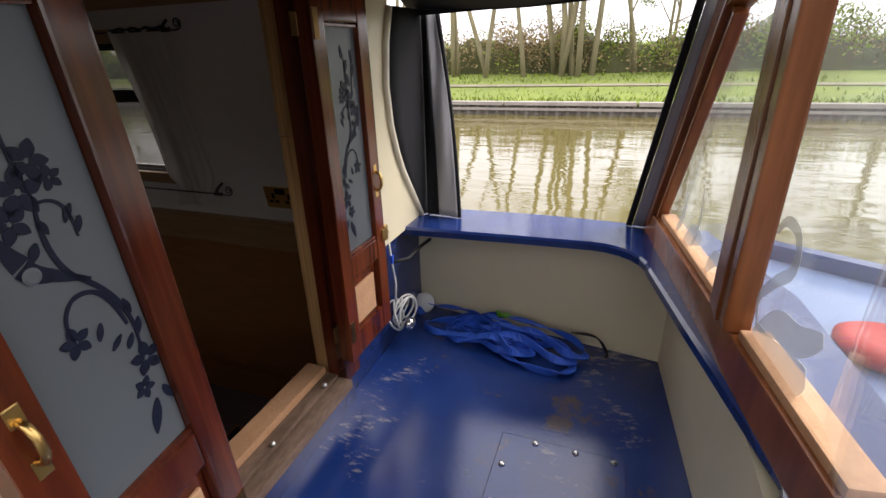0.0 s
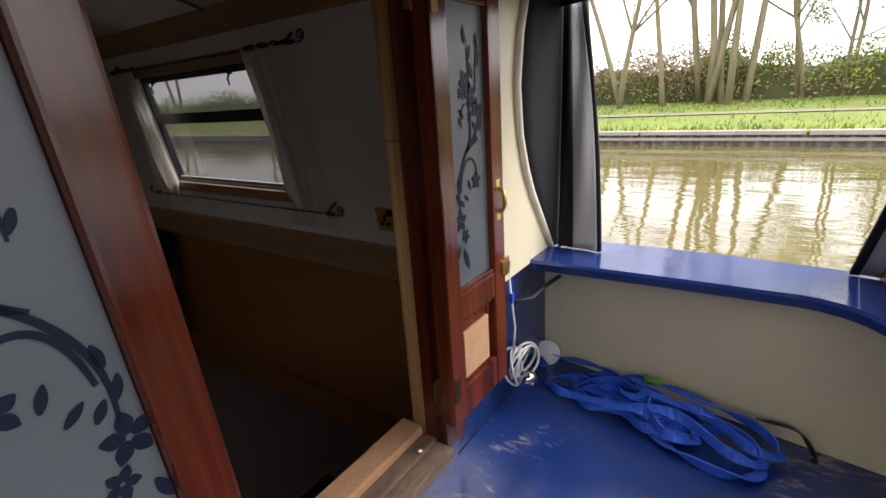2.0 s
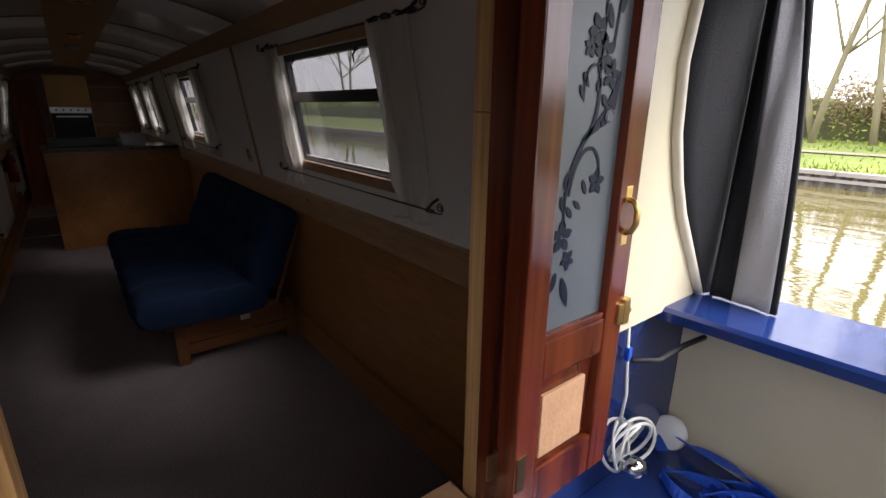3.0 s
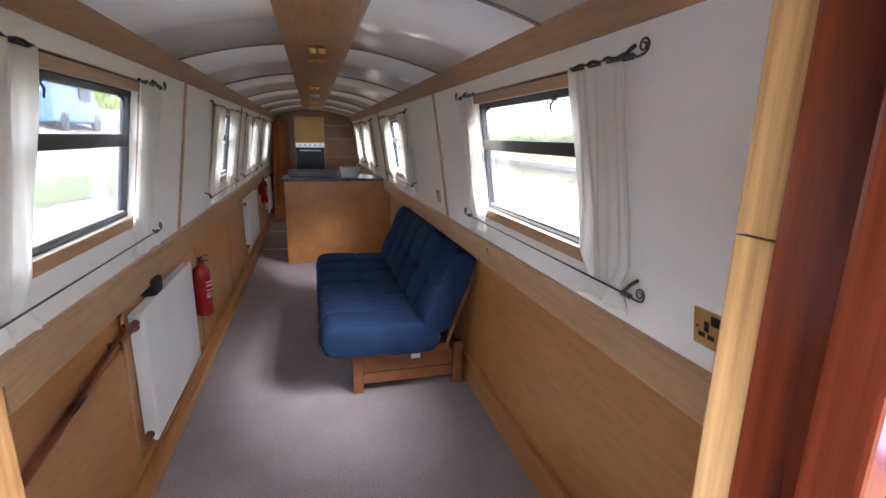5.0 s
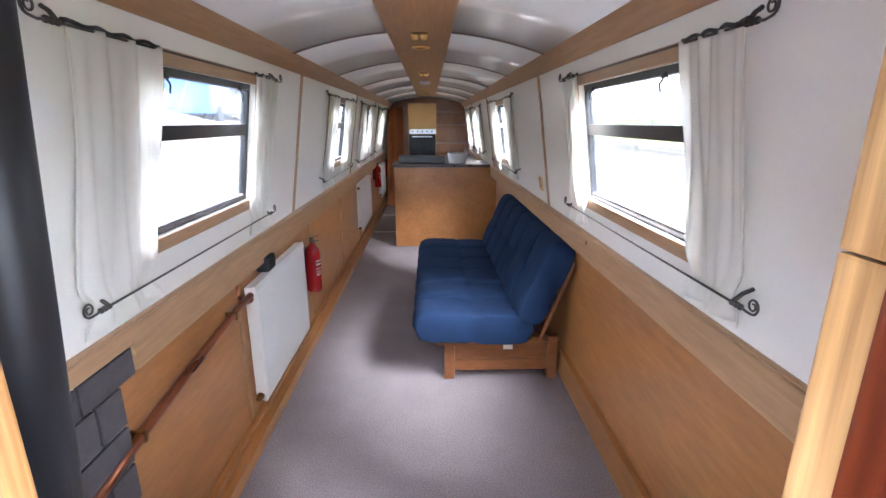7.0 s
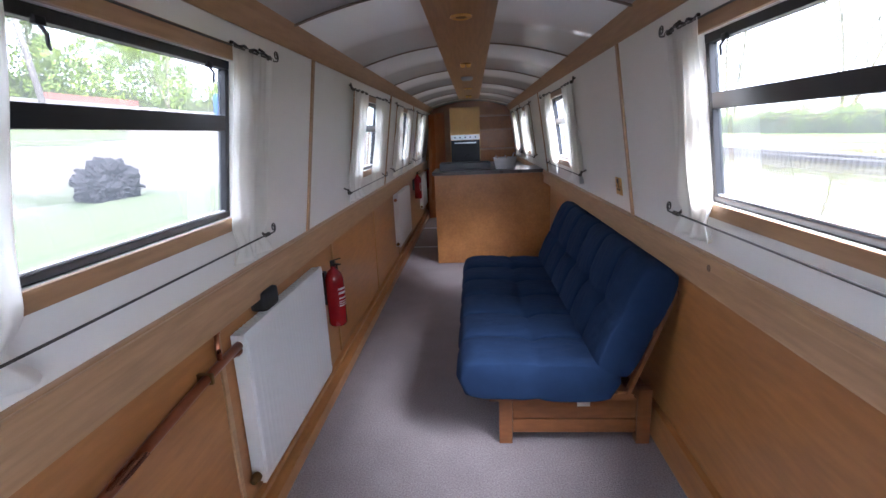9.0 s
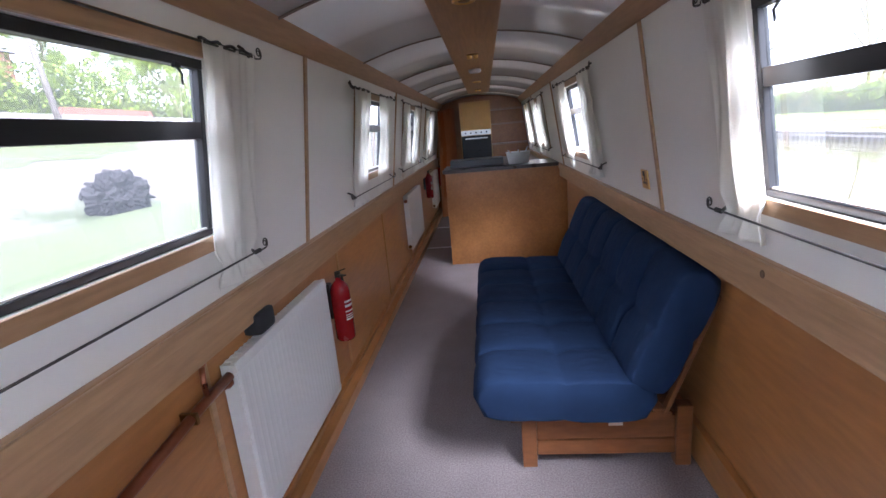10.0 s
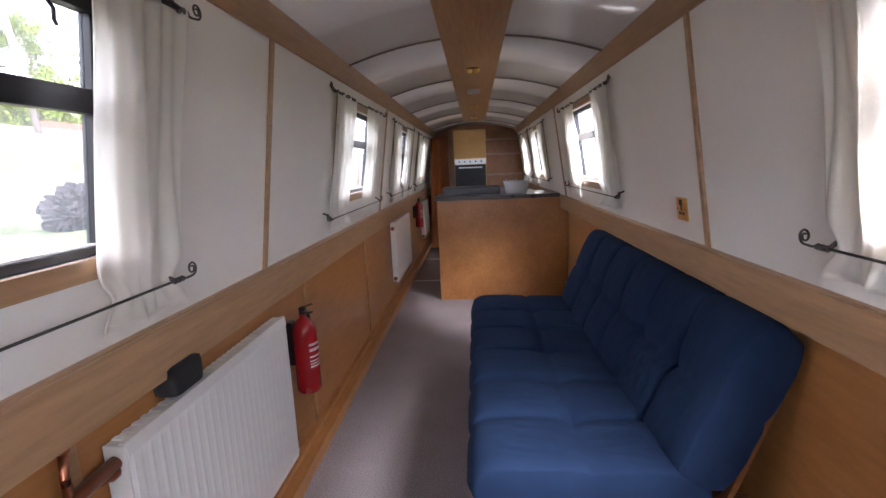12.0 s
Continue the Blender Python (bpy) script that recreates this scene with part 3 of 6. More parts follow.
def front_door(hx, side, label):
    """A leaf folded back against the bulkhead; side is the way it lies from its hinge."""
    zb, zt, y0, y1 = 0.81, 1.715, 0.034, 0.072
    d = root("door_1" if side > 0 else "door_2", label, "door", (hx, 0.05, zb), kind="structure")
    d.matrix_world = pose(hx, 0.05 + FORE, zb) if side > 0 else pose(hx, -0.135, zb, 0, -2.6, 5)
    bpy.context.view_layer.update()

    def P(name, material, *boxes, bev=0.004, label="", parent=None):
        bm = bmesh.new()
        for a, b, c, e, f, g in boxes:
            box(bm, side * a, side * b, c - 0.05, e - 0.05, f - zb, g - zb, bev)
        return part(name, bm, material, parent or d, label)
    W, ZR, ZG = 0.235, 1.1, 1.645
    P("stile", MAHOG, (0, 0.047, y0, y1, zb, zt))
    P("stile", MAHOG, (W - 0.047, W, y0, y1, zb, zt))
    P("rail", MAHOG, (0.048, W - 0.048, y0 + 0.001, y1 - 0.001, ZR - 0.06, ZR))
    P("rail", MAHOG, (0.048, W - 0.048, y0 + 0.001, y1 - 0.001, zb, zb + 0.075))
    P("rail", MAHOG, (0.048, W - 0.048, y0 + 0.001, y1 - 0.001, ZG + 0.001, zt))
    pan = P("lower_panel", MAHOG, (0.048, W - 0.048, y0 + 0.016, y1 - 0.016, zb + 0.076, ZR - 0.061))
    P("bare_patch", BARE, (0.062, W - 0.07, y0 + 0.009, y0 + 0.0155, zb + 0.085, 1.005), bev=0.002, parent=pan, label="unvarnished wood patch")
    P("beading", MAHOG, (0.048, W - 0.048, y0 + 0.004, y0 + 0.014, ZR + 0.001, ZR + 0.009), (0.048, W - 0.048, y0 + 0.004, y0 + 0.014, ZG - 0.009, ZG - 0.001), bev=0.002)
    gl = P("glass_pane", FROST, (0.048, W - 0.048, y0 + 0.014, y0 + 0.02, ZR + 0.001, ZG), bev=0.0, label="frosted glass pane")
    # flowers and a peacock-like spray, clear in the frosting
    bm = bmesh.new()
    o, u, v, n = Vector((0.004 if side > 0 else 0.01, y0 + 0.0128 - 0.05, ZR - zb + 0.01)), Vector((side * 0.9, 0, 0)), Vector((0, 0, 1)), Vector((0, -1, 0))

    def curve(p0, p1, p2, w0, w1, k=12):
        q = [((1 - t) ** 2 * p0[0] + 2 * t * (1 - t) * p1[0] + t * t * p2[0], (1 - t) ** 2 * p0[1] + 2 * t * (1 - t) * p1[1] + t * t * p2[1]) for t in [i / k for i in range(k + 1)]]
        strip(bm, [o + u * a + v * b for a, b in q], lambda t: w0 + (w1 - w0) * t + 0.0012 * math.sin(math.pi * t), n, 0.0005)

    def flower(cx, cy, r, a0=0.0):
        for k in range(5):
            a = a0 + k * 2 * math.pi / 5
            leaf_shape(bm, o, u, v, cx + 0.15 * r * math.cos(a), cy + 0.15 * r * math.sin(a), a, r, r * 0.62, n)
    curve((0.085, 0.15), (0.07, 0.22), (0.125, 0.27), 0.003, 0.006)
    curve((0.125, 0.27), (0.15, 0.3), (0.135, 0.36), 0.006, 0.003)
    curve((0.135, 0.355), (0.1, 0.36), (0.105, 0.31), 0.003, 0.002)
    curve((0.09, 0.19), (0.1, 0.26), (0.14, 0.25), 0.004, 0.005)
    curve((0.14, 0.25), (0.165, 0.235), (0.155, 0.2), 0.004, 0.002)
    curve((0.135, 0.36), (0.145, 0.42), (0.135, 0.47), 0.003, 0.002)
    curve((0.165, 0.38), (0.17, 0.43), (0.18, 0.48), 0.003, 0.0015)
    # bird body with an eye-shaped opening
    curve((0.11, 0.262), (0.135, 0.275), (0.15, 0.285), 0.003, 0.014)
    curve((0.148, 0.284), (0.165, 0.29), (0.172, 0.302), 0.014, 0.021)
    curve((0.172, 0.305), (0.18, 0.32), (0.188, 0.35), 0.021, 0.002)
    for f in ((0.082, 0.135, 0.021, 0.3), (0.1, 0.1, 0.014, 0.9), (0.155, 0.205, 0.017, 0.2), (0.145, 0.37, 0.022, 0.5), (0.165, 0.345, 0.018, 0.1), (0.125, 0.395, 0.019, 0.8), (0.11, 0.375, 0.012, 0.2)):
        flower(*f)
    for c in ((0.09, 0.075, -1.2, 0.05, 0.014), (0.075, 0.085, -1.9, 0.028, 0.01), (0.1, 0.16, 2.2, 0.02, 0.008), (0.08, 0.17, 1.9, 0.022, 0.008), (0.12, 0.17, 2.5, 0.022, 0.007), (0.13, 0.19, 2.0, 0.022, 0.007), (0.08, 0.2, 1.4, 0.022, 0.008),
              (0.15, 0.32, -1.0, 0.02, 0.009), (0.14, 0.34, -1.9, 0.018, 0.008), (0.155, 0.40, 1.9, 0.03, 0.01), (0.14, 0.43, 1.2, 0.03, 0.009), (0.13, 0.46, 1.7, 0.03, 0.009), (0.175, 0.42, 1.3, 0.03, 0.009), (0.18, 0.45, 1.9, 0.03, 0.009), (0.1, 0.345, -0.9, 0.022, 0.007), (0.095, 0.33, -1.1, 0.018, 0.006)):
        leaf_shape(bm, o, u, v, *c, n)
    part("floral_etching", bm, ETCH, gl, "dark blue floral pattern etched in the glass")
    bm = bmesh.new()
    lathe(bm, [(0.009, 0), (0.006, 0.0016), (0.0, 0.0016)], 16, pose(o.x + side * 0.151, o.y - 0.0018, o.z + 0.292, 90))
    part("etched_eye", bm, FROST, gl)
    hx2 = W - 0.024
    h = root("door_handle", "brass D-shaped pull handle", "handle")
    h.parent = d
    h.location = (0, 0, 0)
    bm = bmesh.new()
    ys = -0.017
    tube(bm, [(side * hx2, ys + q, 0.45 + z) for q, z in ((0.005, -0.027), (-0.009, -0.022), (-0.015, -0.01), (-0.015, 0.01), (-0.009, 0.022), (0.005, 0.027))], 0.0045, 10)
    part("grip", bm, BRASS, h, smooth=True)
    bm = bmesh.new()
    for z in (0.417, 0.483):
        box(bm, side * hx2 - 0.008, side * hx2 + 0.008, ys + 0.0005, ys + 0.004, z - 0.012, z + 0.012, 0.002)
    part("rose_plate", bm, BRASS, h)
    bm = bmesh.new()
    box(bm, side * (W - 0.006), side * (W + 0.012), -0.022, 0.012, 0.268, 0.312, 0.003)
    box(bm, side * (W - 0.02), side * (W - 0.004), -0.021, -0.013, 0.273, 0.307, 0.002)
    tube(bm, [(side * (W + 0.012), -0.012, 0.29), (side * (W + 0.024), -0.012, 0.285)], 0.006, 10)
    part("rim_latch", bm, BRASS, d, "brass rim latch")
    for z in ((0.09, 0.83) if side > 0 else (0.09,)):
        bm = bmesh.new()
        if side > 0:
            box(bm, side * -0.02, side * -0.003, -0.004 + 0.022, 0.002 + 0.02, z - 0.022, z + 0.022, 0.001)
        box(bm, side * 0.003, side * 0.022, -0.0185, -0.0145, z - 0.03, z + 0.03, 0.001)
        tube(bm, [(0, 0.022, z - 0.022), (0, 0.022, z + 0.022)], 0.004, 8)
        part("hinge", bm, BRASSD, d, "tarnished brass hinge")
    return d


front_door(0.275, 1, "open mahogany door with etched frosted glass, folded back")
front_door(-0.208, -1, "open mahogany door with etched frosted glass and brass handle")

# ---------- the well deck ----------
DK = 0.60
bm = bmesh.new()
P8 = [(-0.97, 0.12), (0.985, 0.128), (0.84, -0.785), (0.3, -0.833), (-0.3, -0.833), (-0.84, -0.785)]
top = [bm.verts.new((x, y, DK)) for x, y in P8]
bot = [bm.verts.new((x, y, DK - 0.04)) for x, y in P8]
bm.faces.new(top)
bm.faces.new(bot[::-1])
for i in range(6):
    bm.faces.new([top[i], bot[i], bot[(i + 1) % 6], top[(i + 1) % 6]])
part("well_deck", bm, DECK, None, "scuffed navy-painted steel well deck", kind="structure", category="floor")
bm = bmesh.new()
box(bm, 0.04, 0.362, -0.68, -0.36, DK + 0.001, DK + 0.007, 0.002)
hatch = part("deck_hatch", bm, DECK, None, "bolted navy deck hatch plate, worn", kind="structure", category="hatch")
for x, y in ((0.347, -0.452), (0.347, -0.556), (0.345, -0.65), (0.254, -0.382), (0.14, -0.382), (0.06, -0.65)):
    bm = bmesh.new()
    lathe(bm, [(0.009, 0), (0.008, 0.004), (0.004, 0.006), (0, 0.006)], 10, pose(x, y, DK + 0.007))
    part("bolt", bm, STEEL, hatch)


def wall_run(name, pts, z0, z1, th, material, label, dx=0.0):
    """Upright plating along points of the plan, thickened outwards."""
    bm = bmesh.new()
    for (a, b) in zip(pts, pts[1:]):
        d = (Vector((b[0], b[1], 0)) - Vector((a[0], a[1], 0))).normalized()
        n = Vector((d.y, -d.x, 0)) * th
        hexa(bm, [(a[0], a[1], z0), (b[0], b[1], z0), (b[0] + dx, b[1], z1), (a[0] + dx, a[1], z1),
                  (a[0] + n.x, a[1] + n.y, z0), (b[0] + n.x, b[1] + n.y, z0), (b[0] + n.x + dx, b[1] + n.y, z1), (a[0] + n.x + dx, a[1] + n.y, z1)])
    return part(name, bm, material, None, label, kind="structure", category="bulwark")


wall_run("well_side_canal", [(0.83, -0.778), (0.965, 0.127)], DK + 0.002, 0.97, 0.03, CREAM, "cream-painted steel side of the well deck")
wall_run("well_side_bank", [(-0.955, 0.098), (-0.83, -0.778)], DK + 0.002, 0.97, 0.03, CREAM, "cream-painted steel side of the well deck")
wall_run("well_front", [(-0.83, -0.778), (-0.3, -0.826), (0.3, -0.826), (0.83, -0.778)], DK + 0.002, 0.97, 0.03, CREAM, "cream-painted front of the well deck")
# gunwale with a rounded inner corner
for s in (1, -1):
    bm = bmesh.new()
    inn = [(0.785, 0.128), (0.812, -0.3), (0.822, -0.53)]
    for k in range(7):
        a = k / 6 * math.pi / 2
        inn.append((0.822 - 0.15 * (1 - math.cos(a)), -0.53 - 0.16 * math.sin(a)))
    inn += [(0.4, -0.75), (0.0, -0.845)]
    out = [(1.02, 0.128), (1.035, -0.1), (1.045, -0.3)] + [(1.045 - 0.004 * k, -0.4 - 0.08 * k) for k in range(7)] + [(0.6, -1.02), (0.0, -1.06)]
    out = out[:len(inn)]
    while len(out) < len(inn):
        out.append((0, -0.97))
    rows = []
    for (a, b) in zip(inn, out):
        prof = [(0, -0.028), (0, -0.008), (0.008, 0)]
        d = (Vector((b[0], b[1], 0)) - Vector((a[0], a[1], 0))).normalized()
        rows.append([bm.verts.new((s * (a[0] + d.x * q), a[1] + d.y * q, 1.01 + h)) for q, h in prof] + [bm.verts.new((s * b[0], b[1], 1.01)), bm.verts.new((s * b[0], b[1], 0.955))])
    for r0, r1 in zip(rows, rows[1:]):
        for k in range(5):
            bm.faces.new([r0[k], r1[k], r1[(k + 1) % 5], r0[(k + 1) % 5]])
    bm.faces.new(rows[0])
    bm.faces.new(rows[-1][::-1])
    part("gunwale", bm, BLUE, None, "navy-painted steel gunwale round the well deck", kind="structure", category="gunwale")
# hull and foredeck
bm = bmesh.new()
sh = [(-1.03, 9.2), (-1.03, 0.1), (-1.03, -0.3), (-1.0, -0.85), (-0.75, -1.4), (-0.4, -1.95), (0, -2.2), (0.4, -1.95), (0.75, -1.4), (1.0, -0.85), (1.03, -0.3), (1.03, 0.1), (1.03, 9.2)]
for a, b in zip(sh, sh[1:]):
    hexa(bm, [(a[0], a[1], -0.3), (b[0], b[1], -0.3), (b[0], b[1], 0.94), (a[0], a[1], 0.94), (a[0] * 0.985, a[1] + 0.01, -0.3), (b[0] * 0.985, b[1] + 0.01, -0.3), (b[0] * 0.985, b[1] + 0.01, 0.94), (a[0] * 0.985, a[1] + 0.01, 0.94)])
part("hull", bm, BLUE, None, "navy-painted steel boat hull", kind="structure", category="hull")
bm = bmesh.new()
fd = [(-0.95, -0.96), (0.95, -0.96), (0.74, -1.4), (0.4, -1.93), (0, -2.18), (-0.4, -1.93), (-0.74, -1.4)]
t1 = [bm.verts.new((x, y, 0.985)) for x, y in fd]
t2 = [bm.verts.new((x, y, 0.95)) for x, y in fd]
bm.faces.new(t1)
bm.faces.new(t2[::-1])
for i in range(7):
    bm.faces.new([t1[i], t2[i], t2[(i + 1) % 7], t1[(i + 1) % 7]])
# Deck paint with the sky's reflection put into the colour as pale blue.
part("foredeck", bm, mat("sky_paled_deck", (0.2, 0.26, 0.42), (0.14, 0.19, 0.33), 0.2, scale=5), None, "glossy blue foredeck of the boat, sky reflection put into its pale colour", kind="structure", category="deck")
for s in (1, -1):
    wall_run("side_deck_edge", [(s * 0.94, -1.03), (s * 0.74, -1.42), (s * 0.38, -1.97)], 0.985, 1.03, 0.04 * s, BLUE, "navy raised edge of the foredeck")
# Made-up ring that stands in for a red blur behind the cratch glass.
bm = bmesh.new()
lathe(bm, [(0.07, 0), (0.085, 0.015), (0.085, 0.03), (0.06, 0.045), (0.03, 0.035)], 24, pose(0.42, -1.12, 0.986))
part("red_blur_ring", bm, mat("faded_red", (0.6, 0.05, 0.04), (0.45, 0.04, 0.03), 0.5, scale=30), None, "low red ring on the foredeck, standing in for a red blur", True, category="rope")

# ---------- glazed cratch board ----------
cr = root("cratch_board", "varnished hardwood glazed cratch board above the gunwale", "cratch board", kind="structure")


def cy(x):
    return -0.71 - 0.15 * (1.0 - (x if x > -0.12 else -0.24 - x))


def bent(pts, k=8):
    """Points along a smooth bend through the given ones."""
    out = []
    for i in range(len(pts) - 1):
        p0, p1, p2, p3 = (Vector(pts[max(0, min(len(pts) - 1, i + j))]) for j in (-1, 0, 1, 2))
        out += [0.5 * (2 * p1 + (p2 - p0) * t + (2 * p0 - 5 * p1 + 4 * p2 - p3) * t * t + (3 * p1 - p0 - 3 * p2 + p3) * t ** 3) for t in [q / k for q in range(k)]]
    return out + [Vector(pts[-1])]


def cbar(name, x0, z0, x1, z1, w, d=0.05, off=0.0, material=CRATCH):
    bm = bmesh.new()
    bar(bm, (x0, cy(x0) + off, z0), (x1, cy(x1) + off, z1), w, d, up=(0, 1, 0), bev=0.005)
    return part(name, bm, material, cr)


for s in (1, -1):
    cbar("bottom_rail", s * 1.01, 1.05, s * (-0.1 if s > 0 else 0.14), 1.05, 0.085)
    cbar("sloping_stile", s * 0.965, 1.07, s * 0.6, 1.69, 0.085)
    cbar("sloping_stile", s * 0.61, 1.68, s * 0.0, 1.9, 0.085)
    cbar("inner_stile", s * 0.885, 1.095, s * 0.56, 1.64, 0.03, 0.03, 0.004)
    cbar("post", s * 0.318, 1.09, s * 0.318, 1.78, 0.075, 0.06)
    cbar("door_stile", s * 0.258, 1.094, s * 0.258, 1.8, 0.042, 0.045, 0.012)
    cbar("glazing_bead", s * 0.87, 1.1, s * 0.36, 1.1, 0.018, 0.04, -0.01, BARE)
    cbar("glazing_bead", s * 0.23, 1.1, s * (-0.1 if s > 0 else 0.14), 1.1, 0.02, 0.05, -0.01, BARE)
    bm = bmesh.new()
    for q in ([(0.9, 1.092), (0.35, 1.092), (0.35, 1.76), (0.56, 1.67)], [(0.24, 1.092), (0.0, 1.092), (0.0, 1.87), (0.24, 1.79)]):
        a = [bm.verts.new((s * x, cy(x) - 0.006, z)) for x, z in q]
        b = [bm.verts.new((s * x, cy(x) - 0.01, z)) for x, z in q]
        bm.faces.new(a)
        bm.faces.new(b[::-1])
        for i in range(len(q)):
            bm.faces.new([a[i], a[(i + 1) % len(q)], b[(i + 1) % len(q)], b[i]])
    g = part("pane", bm, PANE_CLEAR, cr, "clear glass with frosted swan etching")
    g.visible_shadow = False
    if s < 0:
        continue
    bm = bmesh.new()
    o, u, v, n = Vector((0, cy(0.0) - 0.001, 1.095)), Vector((s, 0.15, 0)), Vector((0, 0, 1)), Vector((0, 1, 0))
    # body, wing and bent neck of the swan, then reeds in the outer pane
    for pts, w in (([(0.215, 0.03), (0.16, 0.012), (0.1, 0.02), (0.05, 0.05)], 0.075), ([(0.2, 0.04), (0.15, 0.075), (0.09, 0.085), (0.04, 0.12)], 0.05),
                   ([(0.205, 0.03), (0.225, 0.08), (0.19, 0.13), (0.15, 0.17), (0.16, 0.22), (0.2, 0.23), (0.222, 0.205)], 0.022),
                   ([(0.74, 0.01), (0.7, 0.06), (0.69, 0.13)], 0.03), ([(0.66, 0.01), (0.6, 0.05), (0.54, 0.06)], 0.05), ([(0.6, 0.02), (0.57, 0.1), (0.58, 0.17)], 0.02), ([(0.48, 0.01), (0.45, 0.05), (0.41, 0.07)], 0.035)):
        strip(bm, [o + u * q.x + v * q.y for q in bent(pts)], lambda t, w=w: 0.002 + w * math.sin(math.pi * (0.06 + 0.88 * t)) ** 0.7, n, 0.001)
    part("swan_etching", bm, SWAN, cr, "white frosted swan-like etching")

# ---------- canvas cover ----------
cov = root("cratch_cover", "black canvas cratch cover with grey lining, side flap rolled back", "canvas cover", kind="structure")
CAB = [(0.0, 1.9), (0.35, 1.88), (0.7, 1.81), (0.95, 1.71)]
CRT = [(0.0, 1.93), (0.25, 1.83), (0.45, 1.75), (0.68, 1.71)]
# The bank-side half (s = -1) is unseen, added to cut light into the well.
for s in (1, -1):
    bm = bmesh.new()
    nx, ny = 8, 10
    grid = []
    for j in range(ny + 1):
        v = j / ny
        row = []
        for i in range(nx + 1):
            t = i / nx * 3
            k = min(2, int(t))
            f = t - k
            a = [CAB[k][q] + (CAB[k + 1][q] - CAB[k][q]) * f for q in (0, 1)]
            b = [CRT[k][q] + (CRT[k + 1][q] - CRT[k][q]) * f for q in (0, 1)]
            sag = 0.02 * math.sin(math.pi * v) * (0.4 + i / nx)
            row.append(Vector((s * (a[0] + (b[0] - a[0]) * v), 0.12 - 0.84 * v, a[1] + (b[1] - a[1]) * v - sag)))
        grid.append(row)
    lo = [[bm.verts.new(p) for p in r] for r in grid]
    hi = [[bm.verts.new(p + Vector((0, 0, 0.006))) for p in r] for r in grid]
    for j in range(ny):
        for i in range(nx):
            bm.faces.new([lo[j][i], lo[j][i + 1], lo[j + 1][i + 1], lo[j + 1][i]])
            bm.faces.new([hi[j][i], hi[j + 1][i], hi[j + 1][i + 1], hi[j][i + 1]])
        bm.faces.new([lo[j][nx], hi[j][nx], hi[j + 1][nx], lo[j + 1][nx]])
    part("roof_canvas", bm, CANVAS, cov, smooth=True)


def sheet(name, f, nu, nv, material, parent, th=0.004, label="", uneven=None):
    """A soft sheet from f(u, v), both 0 to 1, with a little thickness."""
    bm = bmesh.new()
    pts = [[f(i / nu, j / nv) for i in range(nu + 1)] for j in range(nv + 1)]
    nm = []
    for j in range(nv + 1):
        r = []
        for i in range(nu + 1):
            du = pts[j][min(i + 1, nu)] - pts[j][max(i - 1, 0)]
            dv = pts[min(j + 1, nv)][i] - pts[max(j - 1, 0)][i]
            c = du.cross(dv)
            r.append(c.normalized() if c.length > 1e-12 else Vector((0, 0, 1)))
        nm.append(r)
    A = [[bm.verts.new(pts[j][i] + nm[j][i] * th / 2) for i in range(nu + 1)] for j in range(nv + 1)]
    B = [[bm.verts.new(pts[j][i] - nm[j][i] * th / 2) for i in range(nu + 1)] for j in range(nv + 1)]
    for j in range(nv):
        for i in range(nu):
            bm.faces.new([A[j][i], A[j][i + 1], A[j + 1][i + 1], A[j + 1][i]])
            bm.faces.new([B[j][i], B[j + 1][i], B[j + 1][i + 1], B[j][i + 1]])
    for j in range(nv):
        bm.faces.new([A[j][0], A[j + 1][0], B[j + 1][0], B[j][0]])
        bm.faces.new([A[j][nu], B[j][nu], B[j + 1][nu], A[j + 1][nu]])
    for i in range(nu):
        bm.faces.new([A[0][i], B[0][i], B[0][i + 1], A[0][i + 1]])
        bm.faces.new([A[nv][i], A[nv][i + 1], B[nv][i + 1], B[nv][i]])
    return part(name, bm, material, parent, label, True)


